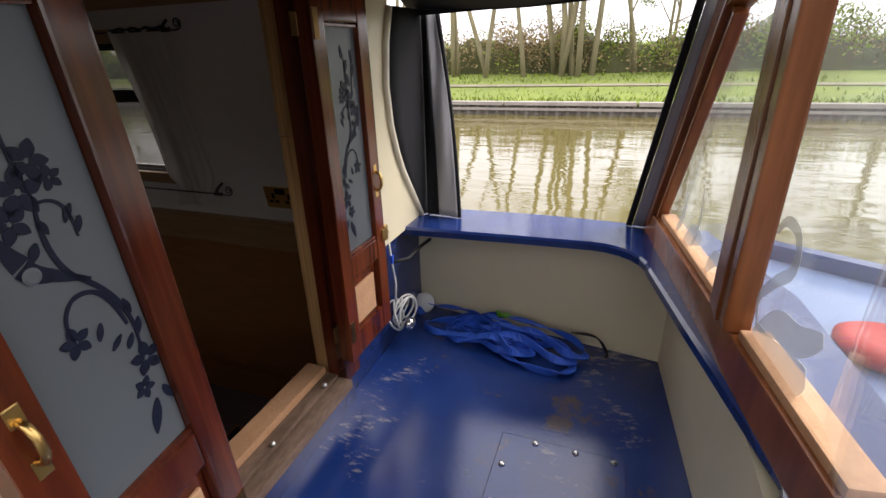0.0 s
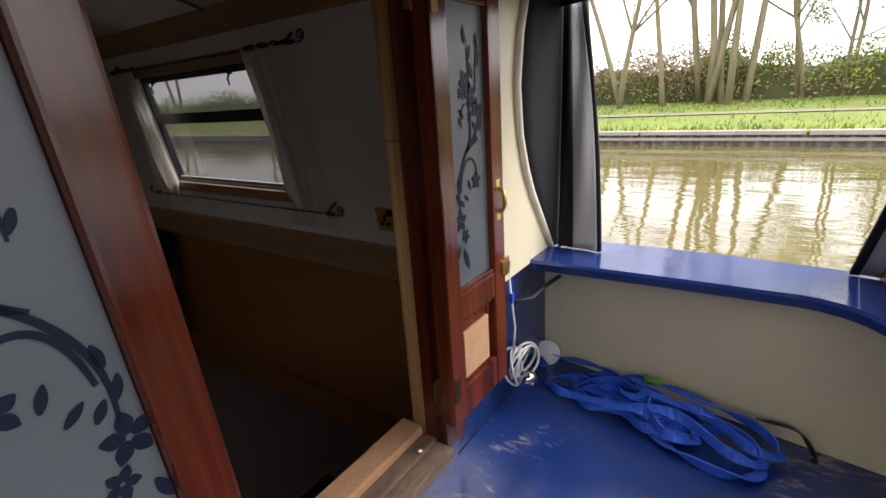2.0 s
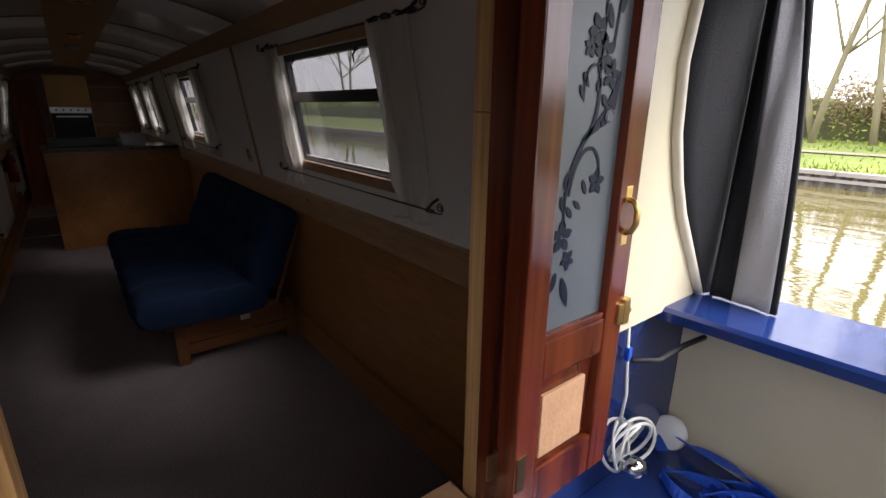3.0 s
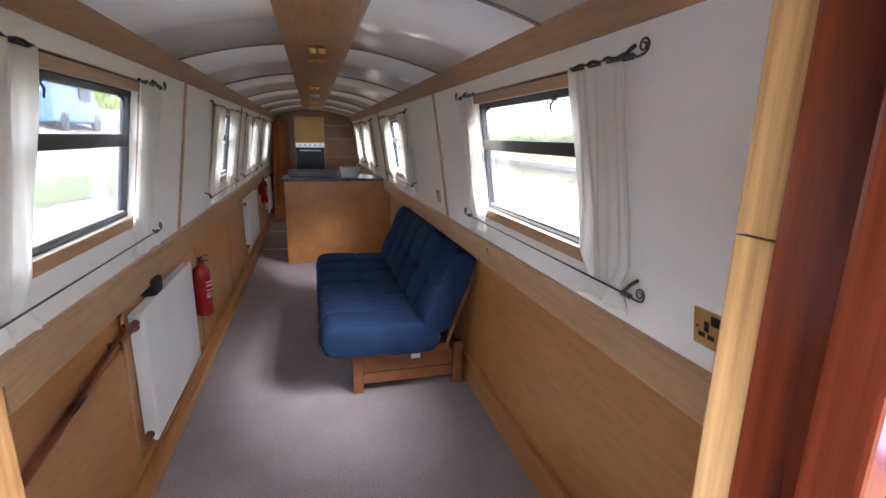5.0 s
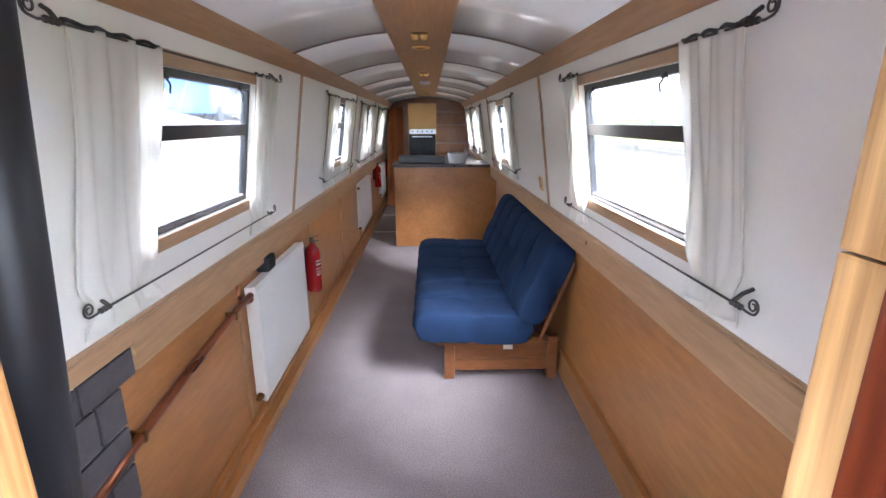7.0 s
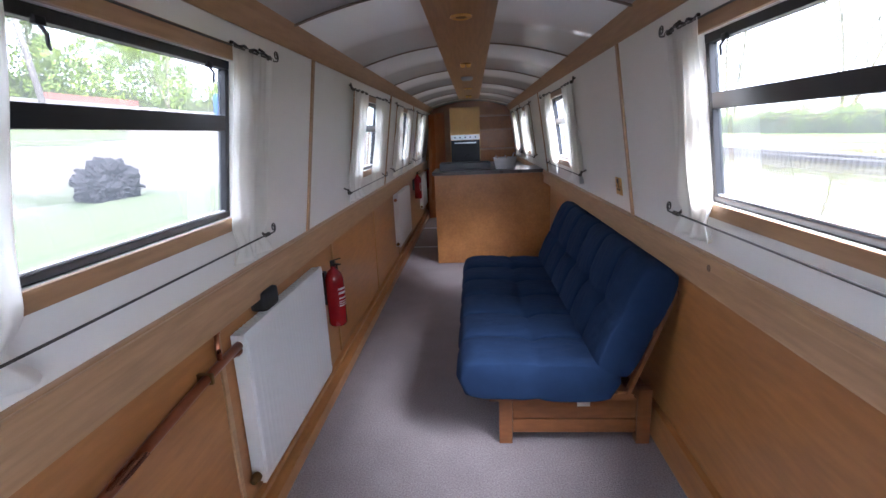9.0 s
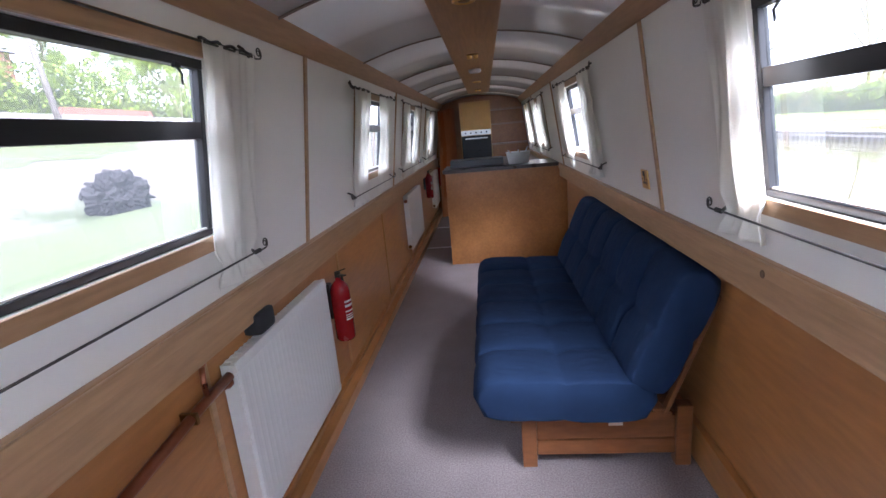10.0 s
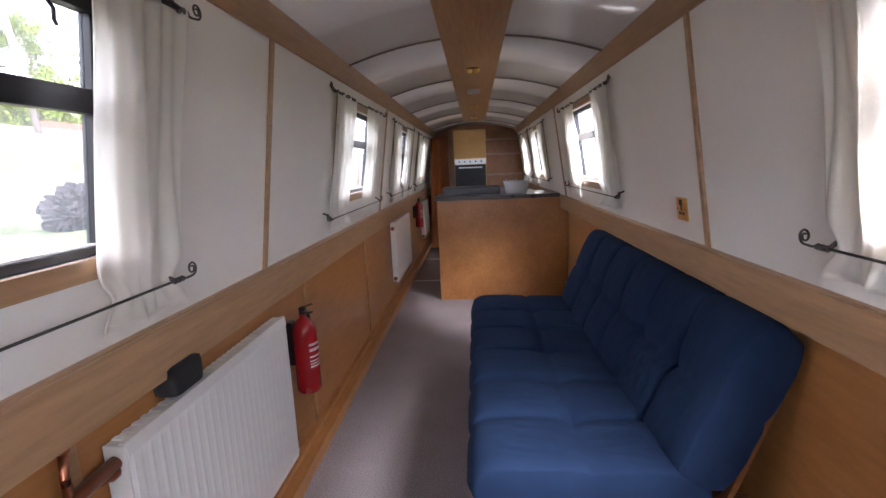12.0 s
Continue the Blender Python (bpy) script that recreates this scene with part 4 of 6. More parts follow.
for s in (1,):
    # flap gathered beside the bulkhead
    def band(u, v):
        z = 1.014 + 0.69 * v
        return Vector((s * (edge(z) + 0.006 + (0.955 - edge(z)) * u), 0.088 - 0.012 * u, z))
    sheet("edge_band", band, 4, 16, CANVAS, cov, 0.006)

    def flap(u, v):
        z = 1.014 + 0.69 * v
        wave = 0.006 * math.sin(u * 5 + v * 4) + 0.003 * math.sin(u * 11 - v * 7)
        return Vector((s * (0.935 + 0.02 * v + wave), 0.07 - (0.122 - 0.075 * v ** 1.3) * u, z))
    sheet("side_flap", lambda u, v: flap(0.36 + 0.64 * u, v), 10, 24, LINER, cov, 0.008, "grey canvas lining of the gathered flap")
    sheet("flap_border", lambda u, v: flap(0.37 * u, v) - Vector((0.003, 0, 0)), 5, 24, CANVAS, cov, 0.008, "black canvas border")

    def zipe(u, v):
        z = 1.014 + 0.69 * v
        wave = 0.006 * math.sin(5 + v * 4) + 0.003 * math.sin(11 - v * 7)
        return Vector((s * (0.938 + 0.02 * v + wave), -0.05 + 0.075 * v ** 1.3 - 0.012 * u, z))
    sheet("zip_edge", zipe, 2, 24, CANVAS, cov, 0.012, "black zip edge")

    # the strip along the sloping stile
    def front_strip(u, v):
        return Vector((s * (1.0 - 0.34 * v + 0.01 * u), -0.7 + 0.05 * u - 0.075 * v, 1.014 + 0.68 * v))
    sheet("front_lining", front_strip, 3, 10, LINER, cov, 0.005)

    def front_edge(u, v):
        return Vector((s * (1.01 - 0.34 * v), -0.648 - 0.075 * v + 0.018 * u, 1.014 + 0.68 * v))
    sheet("front_zip_edge", front_edge, 2, 10, CANVAS, cov, 0.012)

    def valance(u, v):
        return Vector((s * (0.945 - 0.28 * u), 0.09 - 0.8 * u, 1.715 - 0.0 * u - 0.03 * v))
    sheet("valance", valance, 10, 2, CANVAS, cov, 0.008)

# ---------- things on the well deck ----------
rope = root("mooring_strap", "tangled blue webbing strap with a green tape on the deck", "strap", (0.85, -0.25, DK))
rope.location = (0, FORE, 0)
random.seed(5)


def ribbon(pts, w=0.026, th=0.004, material=ROPEB, name="strap_loop"):
    """A flat strap on edge or lying, along a smooth closed-in run of points."""
    P = [Vector(p) for p in pts]
    S = []
    for i in range(len(P) - 1):
        p0, p1, p2, p3 = P[max(i - 1, 0)], P[i], P[i + 1], P[min(i + 2, len(P) - 1)]
        for k in range(8):
            t = k / 8
            S.append(0.5 * ((2 * p1) + (p2 - p0) * t + (2 * p0 - 5 * p1 + 4 * p2 - p3) * t * t + (3 * p1 - p0 - 3 * p2 + p3) * t ** 3))
    S.append(P[-1])
    bm = bmesh.new()
    vs = []
    for i, p in enumerate(S):
        ax = (S[min(i + 1, len(S) - 1)] - S[max(i - 1, 0)]).normalized()
        tw = 0.5 + 0.5 * math.sin(i * 0.35 + len(S))
        side = ax.cross(Vector((0, 0, 1)))
        side = side.normalized() if side.length > 1e-6 else Vector((1, 0, 0))
        upv = side.cross(ax).normalized()
        a = (side * tw + upv * (1 - tw)).normalized() * w / 2
        b = (upv * tw - side * (1 - tw)).normalized() * th / 2
        vs.append([bm.verts.new(p + q) for q in (a + b, a - b, -a - b, -a + b)])
    for r0, r1 in zip(vs, vs[1:]):
        for k in range(4):
            bm.faces.new([r0[k], r1[k], r1[(k + 1) % 4], r0[(k + 1) % 4]])
    bm.faces.new(vs[0])
    bm.faces.new(vs[-1][::-1])
    return part(name, bm, material, rope)


def rp(u, w, h):
    """Along the side of the well (u from 0 by the cabin to 1 forward), w in from the side, h above the deck."""
    y = 0.085 - 0.68 * u
    x = 0.972 - 0.135 * (0.1 - y) / 0.84 - w
    return (x, y, DK + 0.014 + h)


for k in range(9):
    a, b = 0.02 + random.random() * 0.25, 0.6 + random.random() * 0.38
    w = 0.03 + 0.1 * random.random()
    h = 0.01 + 0.06 * random.random()
    ribbon([rp(a, w + 0.03, 0.0), rp(a + 0.15, w - 0.01, h * 0.6), rp((a + b) / 2, w + 0.03 * random.random(), h), rp(b - 0.08, w + 0.02, h * 0.7), rp(b, w + 0.05, 0.01),
            rp(b - 0.1, w + 0.09, h * 0.5), rp((a + b) / 2 + 0.05, w + 0.07, h), rp(a + 0.1, w + 0.08, 0.005), rp(a, w + 0.05, 0.0)])
ribbon([rp(0.0, 0.1, 0), rp(-0.05, 0.06, 0), rp(0.1, 0.04, 0.02), rp(0.3, 0.05, 0.03), rp(0.45, 0.1, 0.02)])
ribbon([rp(0.55, 0.1, 0.01), rp(0.5, 0.17, 0), rp(0.6, 0.225, 0), rp(0.78, 0.235, 0), rp(0.88, 0.18, 0), rp(0.8, 0.1, 0.01)])
ribbon([rp(0.45, 0.12, 0.03), rp(0.55, 0.15, 0.02), rp(0.75, 0.13, 0.03), rp(0.8, 0.09, 0.02)])
ribbon([rp(0.85, 0.05, 0.05), rp(0.97, 0.04, 0.05), rp(1.03, 0.06, 0.01), rp(1.02, 0.07, 0)], material=BLACK, w=0.012)
ribbon([rp(0.45, 0.06, 0.06), rp(0.49, 0.065, 0.066), rp(0.53, 0.06, 0.06)], w=0.026, th=0.006, material=GREEN, name="green_tape")

coil = root("cable_coil", "loosely coiled white cable with a chrome lamp end", "cable")
coil.location = (0, FORE, 0)
for k in range(6):
    bm = bmesh.new()
    c = Vector((0.668 + 0.005 * k, 0.1 - 0.006 * k, DK + 0.12 + 0.004 * k))
    a0 = random.random() * 6
    pts = [c + Vector((0.05 * math.cos(a) * (1 + 0.12 * math.sin(k + a)), 0.02 * math.sin(a + k), 0.05 * math.sin(a))) for a in [a0 + i * math.pi / 10 for i in range(21)]]
    tube(bm, pts, 0.0038, 6)
    part("cable_loop", bm, CABLE, coil, smooth=True)
bm = bmesh.new()
tube(bm, [(0.672, 0.1, DK + 0.16), (0.685, 0.1, DK + 0.24), (0.695, 0.115, DK + 0.32), (0.69, 0.118, DK + 0.395)], 0.0038, 6)
part("cable_run", bm, CABLE, coil, smooth=True)
bm = bmesh.new()
lathe(bm, [(0.0, 0), (0.018, 0.002), (0.024, 0.012), (0.022, 0.03), (0.012, 0.045), (0.0, 0.046)], 16, pose(0.66, 0.07, DK + 0.09, 70, 0, 20))
part("lamp_end", bm, CHROME, coil, smooth=True)
bm = bmesh.new()
box(bm, 0.689, 0.701, 0.108, 0.12, DK + 0.31, DK + 0.34, 0.002)
part("blue_connector", bm, ROPEB, coil)
bm = bmesh.new()
tube(bm, [(0.66, 0.085, 0.935), (0.72, 0.06, 0.925), (0.8, 0.05, 0.938), (0.87, 0.04, 0.94)], 0.006, 6)
part("black_hose", bm, RUBBER, None, "short black cable under the gunwale", True, category="cable")
bm = bmesh.new()
lathe(bm, [(0.042, 0), (0.042, 0.004), (0.036, 0.008), (0, 0.008)], 28, Matrix.Translation((0.922, 0.098, DK + 0.034)) @ pose(0, 0, 0, 0, -65, 9))
part("vent_cap", bm, WHITE, None, "round white plastic vent cap low on the side", True, category="vent")

FORE = 0.0

# ---------- windows ----------
for s in (-1, 1):
    for i, (a, b) in enumerate(WINS[s]):
        win = root(f"window_{i + 1 + (4 if s > 0 else 0)}", "black aluminium boat window with a hopper top and oak surround", "window", kind="structure")

        def wb(name, material, *bx, bev=0.003, parent=None, label=""):
            bm = bmesh.new()
            for y0, y1, z0, z1, d0, d1 in bx:
                wbox(bm, s, y0, y1, z0, z1, d0, d1, bev)
            return part(name, bm, material, parent or win, label)
        wb("oak_surround", OAK, (a - 0.045, b + 0.045, ZW1 - 0.004, ZW1 + 0.04, 0.001, 0.013))
        wb("oak_surround", OAK, (a - 0.045, b + 0.045, ZW0 - 0.04, ZW0 + 0.004, 0.001, 0.013))
        wb("oak_surround", OAK, (a - 0.045, a + 0.004, ZW0 + 0.006, ZW1 - 0.006, 0.001, 0.013))
        wb("oak_surround", OAK, (b - 0.004, b + 0.045, ZW0 + 0.006, ZW1 - 0.006, 0.001, 0.013))
        wb("frame", BLACK, (a + 0.001, b - 0.001, ZW1 - 0.026, ZW1 - 0.001, -0.049, -0.022), (a + 0.001, b - 0.001, ZW0 + 0.001, ZW0 + 0.02, -0.049, -0.022), (a + 0.001, a + 0.022, ZW0 + 0.02, ZW1 - 0.026, -0.049, -0.023), (b - 0.022, b - 0.001, ZW0 + 0.02, ZW1 - 0.026, -0.049, -0.023))
        wb("hopper_bar", BLACK, (a + 0.022, b - 0.022, 1.43, 1.476, -0.046, -0.024))
        wb("sill_line", WHITE, (a + 0.022, b - 0.022, ZW0 + 0.021, ZW0 + 0.026, -0.038, -0.028), bev=0.001)
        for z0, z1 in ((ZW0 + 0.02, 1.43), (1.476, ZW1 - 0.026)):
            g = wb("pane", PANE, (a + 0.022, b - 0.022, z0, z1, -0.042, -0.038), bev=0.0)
            # Shadow rays skip the darkened pane, so the cabin keeps its daylight.
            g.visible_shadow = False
        for y in (a + 0.22, b - 0.12):
            bm = bmesh.new()
            p = wp(s, y, ZW1 - 0.03, -0.02)
            tube(bm, [p + Vector((0, 0, 0.012)), p, p + Vector((-s * 0.012, 0.0, -0.02)), p + Vector((-s * 0.006, 0.004, -0.036)), p + Vector((-s * 0.002, 0.012, -0.042))], 0.0045, 8, 0.003)
            box(bm, p.x - 0.006, p.x + 0.006, y - 0.012, y + 0.012, p.z - 0.004, p.z + 0.012, 0.003)
            part("hopper_catch", bm, BLACK, win, smooth=True)


# ---------- curtains and their rods ----------
def spiral(c, s, d, r, turns=1.6, n=26, flip=1):
    """A scroll in the plane of the wall, growing smaller from where it leaves the rod."""
    out = []
    for k in range(n + 1):
        t = k / n
        a = -math.pi / 2 * flip + flip * t * turns * 2 * math.pi
        rr = r * (1 - 0.72 * t)
        out.append(c + Vector((0, d * rr * math.cos(a), rr * math.sin(a) + flip * (0))))
    return out


def rod(s, y0, y1, z, off):
    m = root("curtain_rod", "slim wrought-iron curtain rod with scrolled ends on the wall", "curtain rod", group="curtain rods")
    bm = bmesh.new()
    tube(bm, [wp(s, y0, z, off), wp(s, y1, z, off)], 0.0031, 8)
    part("bar", bm, IRON, m, smooth=True)
    for y, d in ((y0, -1), (y1, 1)):
        bm = bmesh.new()
        c = wp(s, y + d * 0.04, z + 0.017, off)
        pts = [wp(s, y, z, off), wp(s, y + d * 0.02, z - 0.003, off)] + spiral(c, s, d, 0.018)
        tube(bm, pts, 0.003, 6, 0.002)
        part("scroll", bm, IRON, m, smooth=True)
        bm = bmesh.new()
        for q in (0.0, 0.014, 0.028):
            lathe(bm, [(0.003, -0.005), (0.0075, -0.002), (0.0075, 0.002), (0.003, 0.005)], 8, Matrix.Translation(wp(s, y - d * q, z, off)) @ pose(0, 0, 0, 90))
        part("collar", bm, IRON, m, smooth=True)
        bm = bmesh.new()
        tube(bm, [wp(s, y - d * 0.03, z, off), wp(s, y - d * 0.03, z + 0.02, off * 0.5), wp(s, y - d * 0.03, z + 0.03, 0.001)], 0.005, 6)
        part("bracket", bm, IRON, m, smooth=True)


def curtain(s, y0, y1, low, seed, wide_low=0.72, lean=0.0):
    """A gathered panel between an upper and a lower rod; pinched at the lower one with a small frill under it."""
    rnd = random.Random(seed)
    w, folds = y1 - y0, max(2, round((y1 - y0) / 0.11))
    ph = rnd.random() * 6
    mid = (y0 + y1) / 2

    def f(u, v):
        z = low - 0.062 + (1.733 - low) * v
        pinch = math.exp(-((z - low - 0.004) / 0.035) ** 2)
        k = 1 - (1 - wide_low) * pinch - 0.12 * math.sin(math.pi * min(1, max(0, (v - 0.1) / 0.9))) * 0.5
        amp = (0.011 + 0.008 * math.sin(2.3 * v + ph)) * (1 - 0.65 * pinch) * (1 - 0.5 * max(0, v - 0.92) / 0.08)
        off = 0.03 + amp * math.sin(u * folds * 2 * math.pi + ph + 1.2 * math.sin(3 * v + ph)) + 0.006 * math.sin(19 * u + 5 * v + ph) * (0.4 + 0.6 * math.sin(4 * u + ph) ** 2) + 0.003 * math.sin(37 * u + 3 * v)
        off += 0.012 * max(0, 0.12 - v) / 0.12
        return wp(s, mid + (u - 0.5) * w * k + lean * (1 - v) * math.sin(math.pi * v) + 0.008 * math.sin(5 * v + ph), z, max(0.012, off))
    ob = sheet("curtain", f, folds * 26, 40, CURT, None, 0.003)
    tagged(ob, "thin cream cotton curtain gathered on iron rods beside a window", "curtain", "curtains at the windows")
    bm = bmesh.new()
    hpts = [wp(s, y0 + w * t, 1.675 + 0.003 * math.sin(t * 25), 0.031 + 0.003 * math.sin(t * 19 + ph)) for t in [i / 20 for i in range(21)]]
    tube(bm, hpts, 0.0048, 7)
    tape = part("rod_sleeve", bm, BLACK, ob, "dark gathered heading over the rod", True)


# side, ends of the upper rod, ends of the lower rod, the two curtains
SETS = [(-1, (0.76, 2.12), (0.845, 2.075), (0.8, 1.135), (1.835, 2.11)), (1, (0.735, 2.05), (0.735, 2.05), (0.755, 1.0), (1.83, 2.045)),
        (-1, (3.27, 4.52), (3.27, 4.52), (3.32, 3.68), (4.0, 4.45)), (1, (3.5, 4.85), (3.5, 4.85), (3.52, 3.84), (4.34, 4.8)),
        (-1, (4.98, 6.2), (4.98, 6.2), (5.03, 5.4), (5.7, 6.15)), (1, (5.8, 7.0), (5.8, 7.0), (5.84, 6.2), (6.55, 6.95)),
        (-1, (6.7, 7.8), (6.7, 7.8), (6.74, 7.05), (7.35, 7.74)), (1, (7.2, 8.15), (7.2, 8.15), (7.22, 7.5), (7.8, 8.1))]
for k, (s, up, low, c1, c2) in enumerate(SETS):
    rod(s, *up, 1.668, 0.032)
    zl = 1.058 if s < 0 else 1.096
    rod(s, *low, zl, 0.05)
    curtain(s, *c1, zl, seed=10 + k)
    curtain(s, *c2, zl, seed=40 + k)


# ---------- futon sofa ----------
fut = root("futon_sofa", "low pine futon sofa with a tufted navy cotton mattress", "sofa")
FY0, FY1 = 2.205, 3.98


def cushion(name, centre, thick, half, nv=640, pockets=6, seed=0.0, deep=1.0):
    """A closed tufted pad along y; centre(u) gives the middle line, the normal and the way across."""
    bm = bmesh.new()
    rings = []
    us = [(-1 + 2 * i / 48, 1) for i in range(49)] + [(1 - 2 * i / 20, -1) for i in range(1, 20)]
    ln = (FY1 - FY0) / pockets
    for j in range(nv + 1):
        v = j / nv
        endr = min(1.0, min(v, 1 - v) / 0.035)
        er = math.sqrt(max(0.0, 1 - (1 - endr) ** 2))
        s = v * pockets
        wander = 0.012 * noise.noise(Vector((v * 7, seed, 0)))
        ring = []
        for u, top in us:
            p, nrm, acr = centre(u)
            bend = 0.016 * noise.noise(Vector((u * 1.7, round(s) * 3.1, seed)))
            ds = abs((s - round(s)) * ln + bend) if 0 < round(s) < pockets else 1.0
            dm = abs(u * half + wander)
            fold = 1 - deep * (0.3 * math.exp(-ds / 0.024) + 0.32 * math.exp(-(ds / 0.009) ** 2))
            fold *= 1 - 0.13 * math.exp(-dm / 0.02) - 0.42 * math.exp(-(ds * ds + dm * dm) / 0.0018)
            sz = top * (1 - abs(u) ** 7) ** 0.36 * fold
            q = Vector((u * half * 7, v * 22, seed + top))
            crease = (0.0045 * noise.noise(q * 0.7) + 0.0035 * (1 - abs(noise.noise(q * 1.6))) ** 3) * (1 - abs(u) ** 7)
            off = nrm * (thick / 2 * sz * (0.8 + 0.2 * er) + crease * top)
            ring.append(bm.verts.new(p + off + Vector((0, FY0 + (FY1 - FY0) * v, 0)) + acr * ((er - 1) * 0.03 * u - 0.012 * u ** 5 * math.exp(-ds / 0.02))))
        rings.append(ring)
    n = len(us)
    for a, b in zip(rings, rings[1:]):
        for i in range(n):
            bm.faces.new([a[i], a[(i + 1) % n], b[(i + 1) % n], b[i]])
    bm.faces.new(rings[0][::-1])
    bm.faces.new(rings[-1])
    return part(name, bm, COTTON, fut, "navy cotton tufted futon mattress", True)


def seat_line(u):
    x = 0.29 + 0.35 * u
    z = 0.375 - 0.03 * (u + 1) / 2
    return Vector((x, 0, z)), Vector((0.06, 0, 1)).normalized(), Vector((1, 0, -0.06)).normalized()


def back_line(u):
    a, b = Vector((0.575, 0, 0.37)), Vector((0.785, 0, 0.86))
    d = (b - a).normalized()
    return a + (b - a) * (u + 1) / 2, Vector((-d.z, 0, d.x)), d


cushion("seat_mattress", seat_line, 0.19, 0.355, seed=1.0, deep=1.15)
cushion("back_mattress", back_line, 0.175, 0.28, seed=5.0, deep=0.8)
for y in (2.3, 3.85):
    put("end_leg", PINE, fut, (0.125, 0.185, y, y + 0.05, 0.0, 0.235), bev=0.005)
    put("end_leg", PINE, fut, (0.735, 0.795, y, y + 0.05, 0.0, 0.27), bev=0.005)
    put("end_rail", PINE, fut, (0.187, 0.733, y + 0.012, y + 0.04, 0.125, 0.225), bev=0.004)
    put("end_rail", PINE, fut, (0.187, 0.733, y + 0.006, y + 0.046, 0.055, 0.12), bev=0.004)
    bm = bmesh.new()
    bar(bm, (0.672, y - 0.03, 0.265), (0.848, y - 0.03, 0.74), 0.018, 0.03, up=(0, 1, 0), bev=0.004)
    part("back_rail", bm, PINE, fut)
    put("seat_rail", PINE, fut, (0.08, 0.7, y - 0.04, y - 0.008, 0.24, 0.275), bev=0.004)
for x in (0.14, 0.75):
    put("long_rail", PINE, fut, (x, x + 0.03, 2.352, 3.848, 0.13, 0.225), bev=0.004)
for k in range(9):
    t = k / 8
    put("slat", PINE, fut, (0.1 + 0.55 * t - 0.02, 0.1 + 0.55 * t + 0.02, 2.26, 3.9, 0.2755, 0.288), bev=0.003)
put("paper_tag", WHITE, fut, (0.47, 0.525, 2.2935, 2.2965, 0.195, 0.232), label="small white care tag")


# ---------- radiator, pipes, fire extinguishers ----------
def radiator(y0, y1, z0, z1, x=-0.758):
    r = root("radiator", "white panel radiator on the ply wall", "radiator", (x, (y0 + y1) / 2, z0), group="radiators along the cabin")
    r.location = (0, 0, 0)
    bm = bmesh.new()
    n = int((y1 - y0 - 0.06) / 0.034)
    ys = [y0, y0 + 0.03]
    prof = [(y0, x - 0.006), (y0 + 0.012, x)]
    st = (y1 - y0 - 0.06) / n
    for i in range(n):
        a = y0 + 0.03 + st * i
        prof += [(a, x), (a + st * 0.3, x - 0.0016), (a + st * 0.7, x - 0.0016), (a + st * 0.99, x)]
    prof += [(y1 - 0.012, x), (y1, x - 0.006)]
    cols = []
    for y, px in prof:
        cols.append([bm.verts.new((x - 0.006, y, z0)), bm.verts.new((x, y, z0 + 0.03)), bm.verts.new((px, y, z0 + 0.045)), bm.verts.new((px, y, z1 - 0.045)), bm.verts.new((x, y, z1 - 0.03)), bm.verts.new((x - 0.006, y, z1)), bm.verts.new((x - 0.02, y, z1)), bm.verts.new((x - 0.02, y, z0))])
    for c0, c1 in zip(cols, cols[1:]):
        for k in range(8):
            bm.faces.new([c0[k], c1[k], c1[(k + 1) % 8], c0[(k + 1) % 8]])
    bm.faces.new(cols[0])
    bm.faces.new(cols[-1][::-1])
    part("front_panel", bm, RADW, r)
    put("side_cover", RADW, r, (x - 0.055, x - 0.004, y0 - 0.003, y0 + 0.001, z0 + 0.01, z1 - 0.005), bev=0.001)
    put("side_cover", RADW, r, (x - 0.055, x - 0.004, y1 - 0.001, y1 + 0.003, z0 + 0.01, z1 - 0.005), bev=0.001)
    put("top_grille", RADW, r, (x - 0.054, x - 0.021, y0 + 0.002, y1 - 0.002, z1 - 0.012, z1 - 0.006), *[(x - 0.052, x - 0.023, y0 + 0.02 + i * 0.03, y0 + 0.035 + i * 0.03, z1 - 0.006, z1 - 0.002) for i in range(int((y1 - y0 - 0.03) / 0.03))])
    put("back_panel", RADW, r, (x - 0.054, x - 0.048, y0 + 0.004, y1 - 0.004, z0 + 0.01, z1 - 0.02), bev=0.003)
    put("wall_bracket", RADW, r, (-0.8195, x - 0.055, y0 + 0.12, y0 + 0.15, z0 + 0.1, z1 - 0.1), (-0.8195, x - 0.055, y1 - 0.15, y1 - 0.12, z0 + 0.1, z1 - 0.1))
    for y, z, m, nm in ((y0 - 0.006, z1 - 0.055, COPPER, "pipe_union"), (y0 - 0.006, z0 + 0.04, BRASSD, "lockshield_valve"), (y1 + 0.006, z1 - 0.04, CHROME, "bleed_valve"), (y1 + 0.006, z0 + 0.05, BLACK, "valve_cap")):
        d = -1 if y < (y0 + y1) / 2 else 1
        bm = bmesh.new()
        lathe(bm, [(0.011, 0), (0.018, 0.006), (0.018, 0.02), (0.012, 0.03), (0.012, 0.04)], 12, Matrix.Translation((x - 0.03, y, z)) @ pose(0, 0, 0, -90 * d))
        part(nm, bm, m, r, smooth=True)
    return r


radiator(1.862, 2.705, 0.152, 0.752)
radiator(5.3, 6.25, 0.22, 0.79)
radiator(7.75, 8.45, 0.25, 0.79)

pp = root("heating_pipe", "sloping copper heating pipe clipped along the ply wall", "pipe")
bm = bmesh.new()
tube(bm, [(-0.785, 1.855, 0.713), (-0.79, 1.7, 0.7), (-0.79, 1.4, 0.667), (-0.788, 0.9, 0.605), (-0.77, 0.66, 0.57)], 0.0155, 14)
part("main_pipe", bm, COPPER, pp, smooth=True)
bm = bmesh.new()
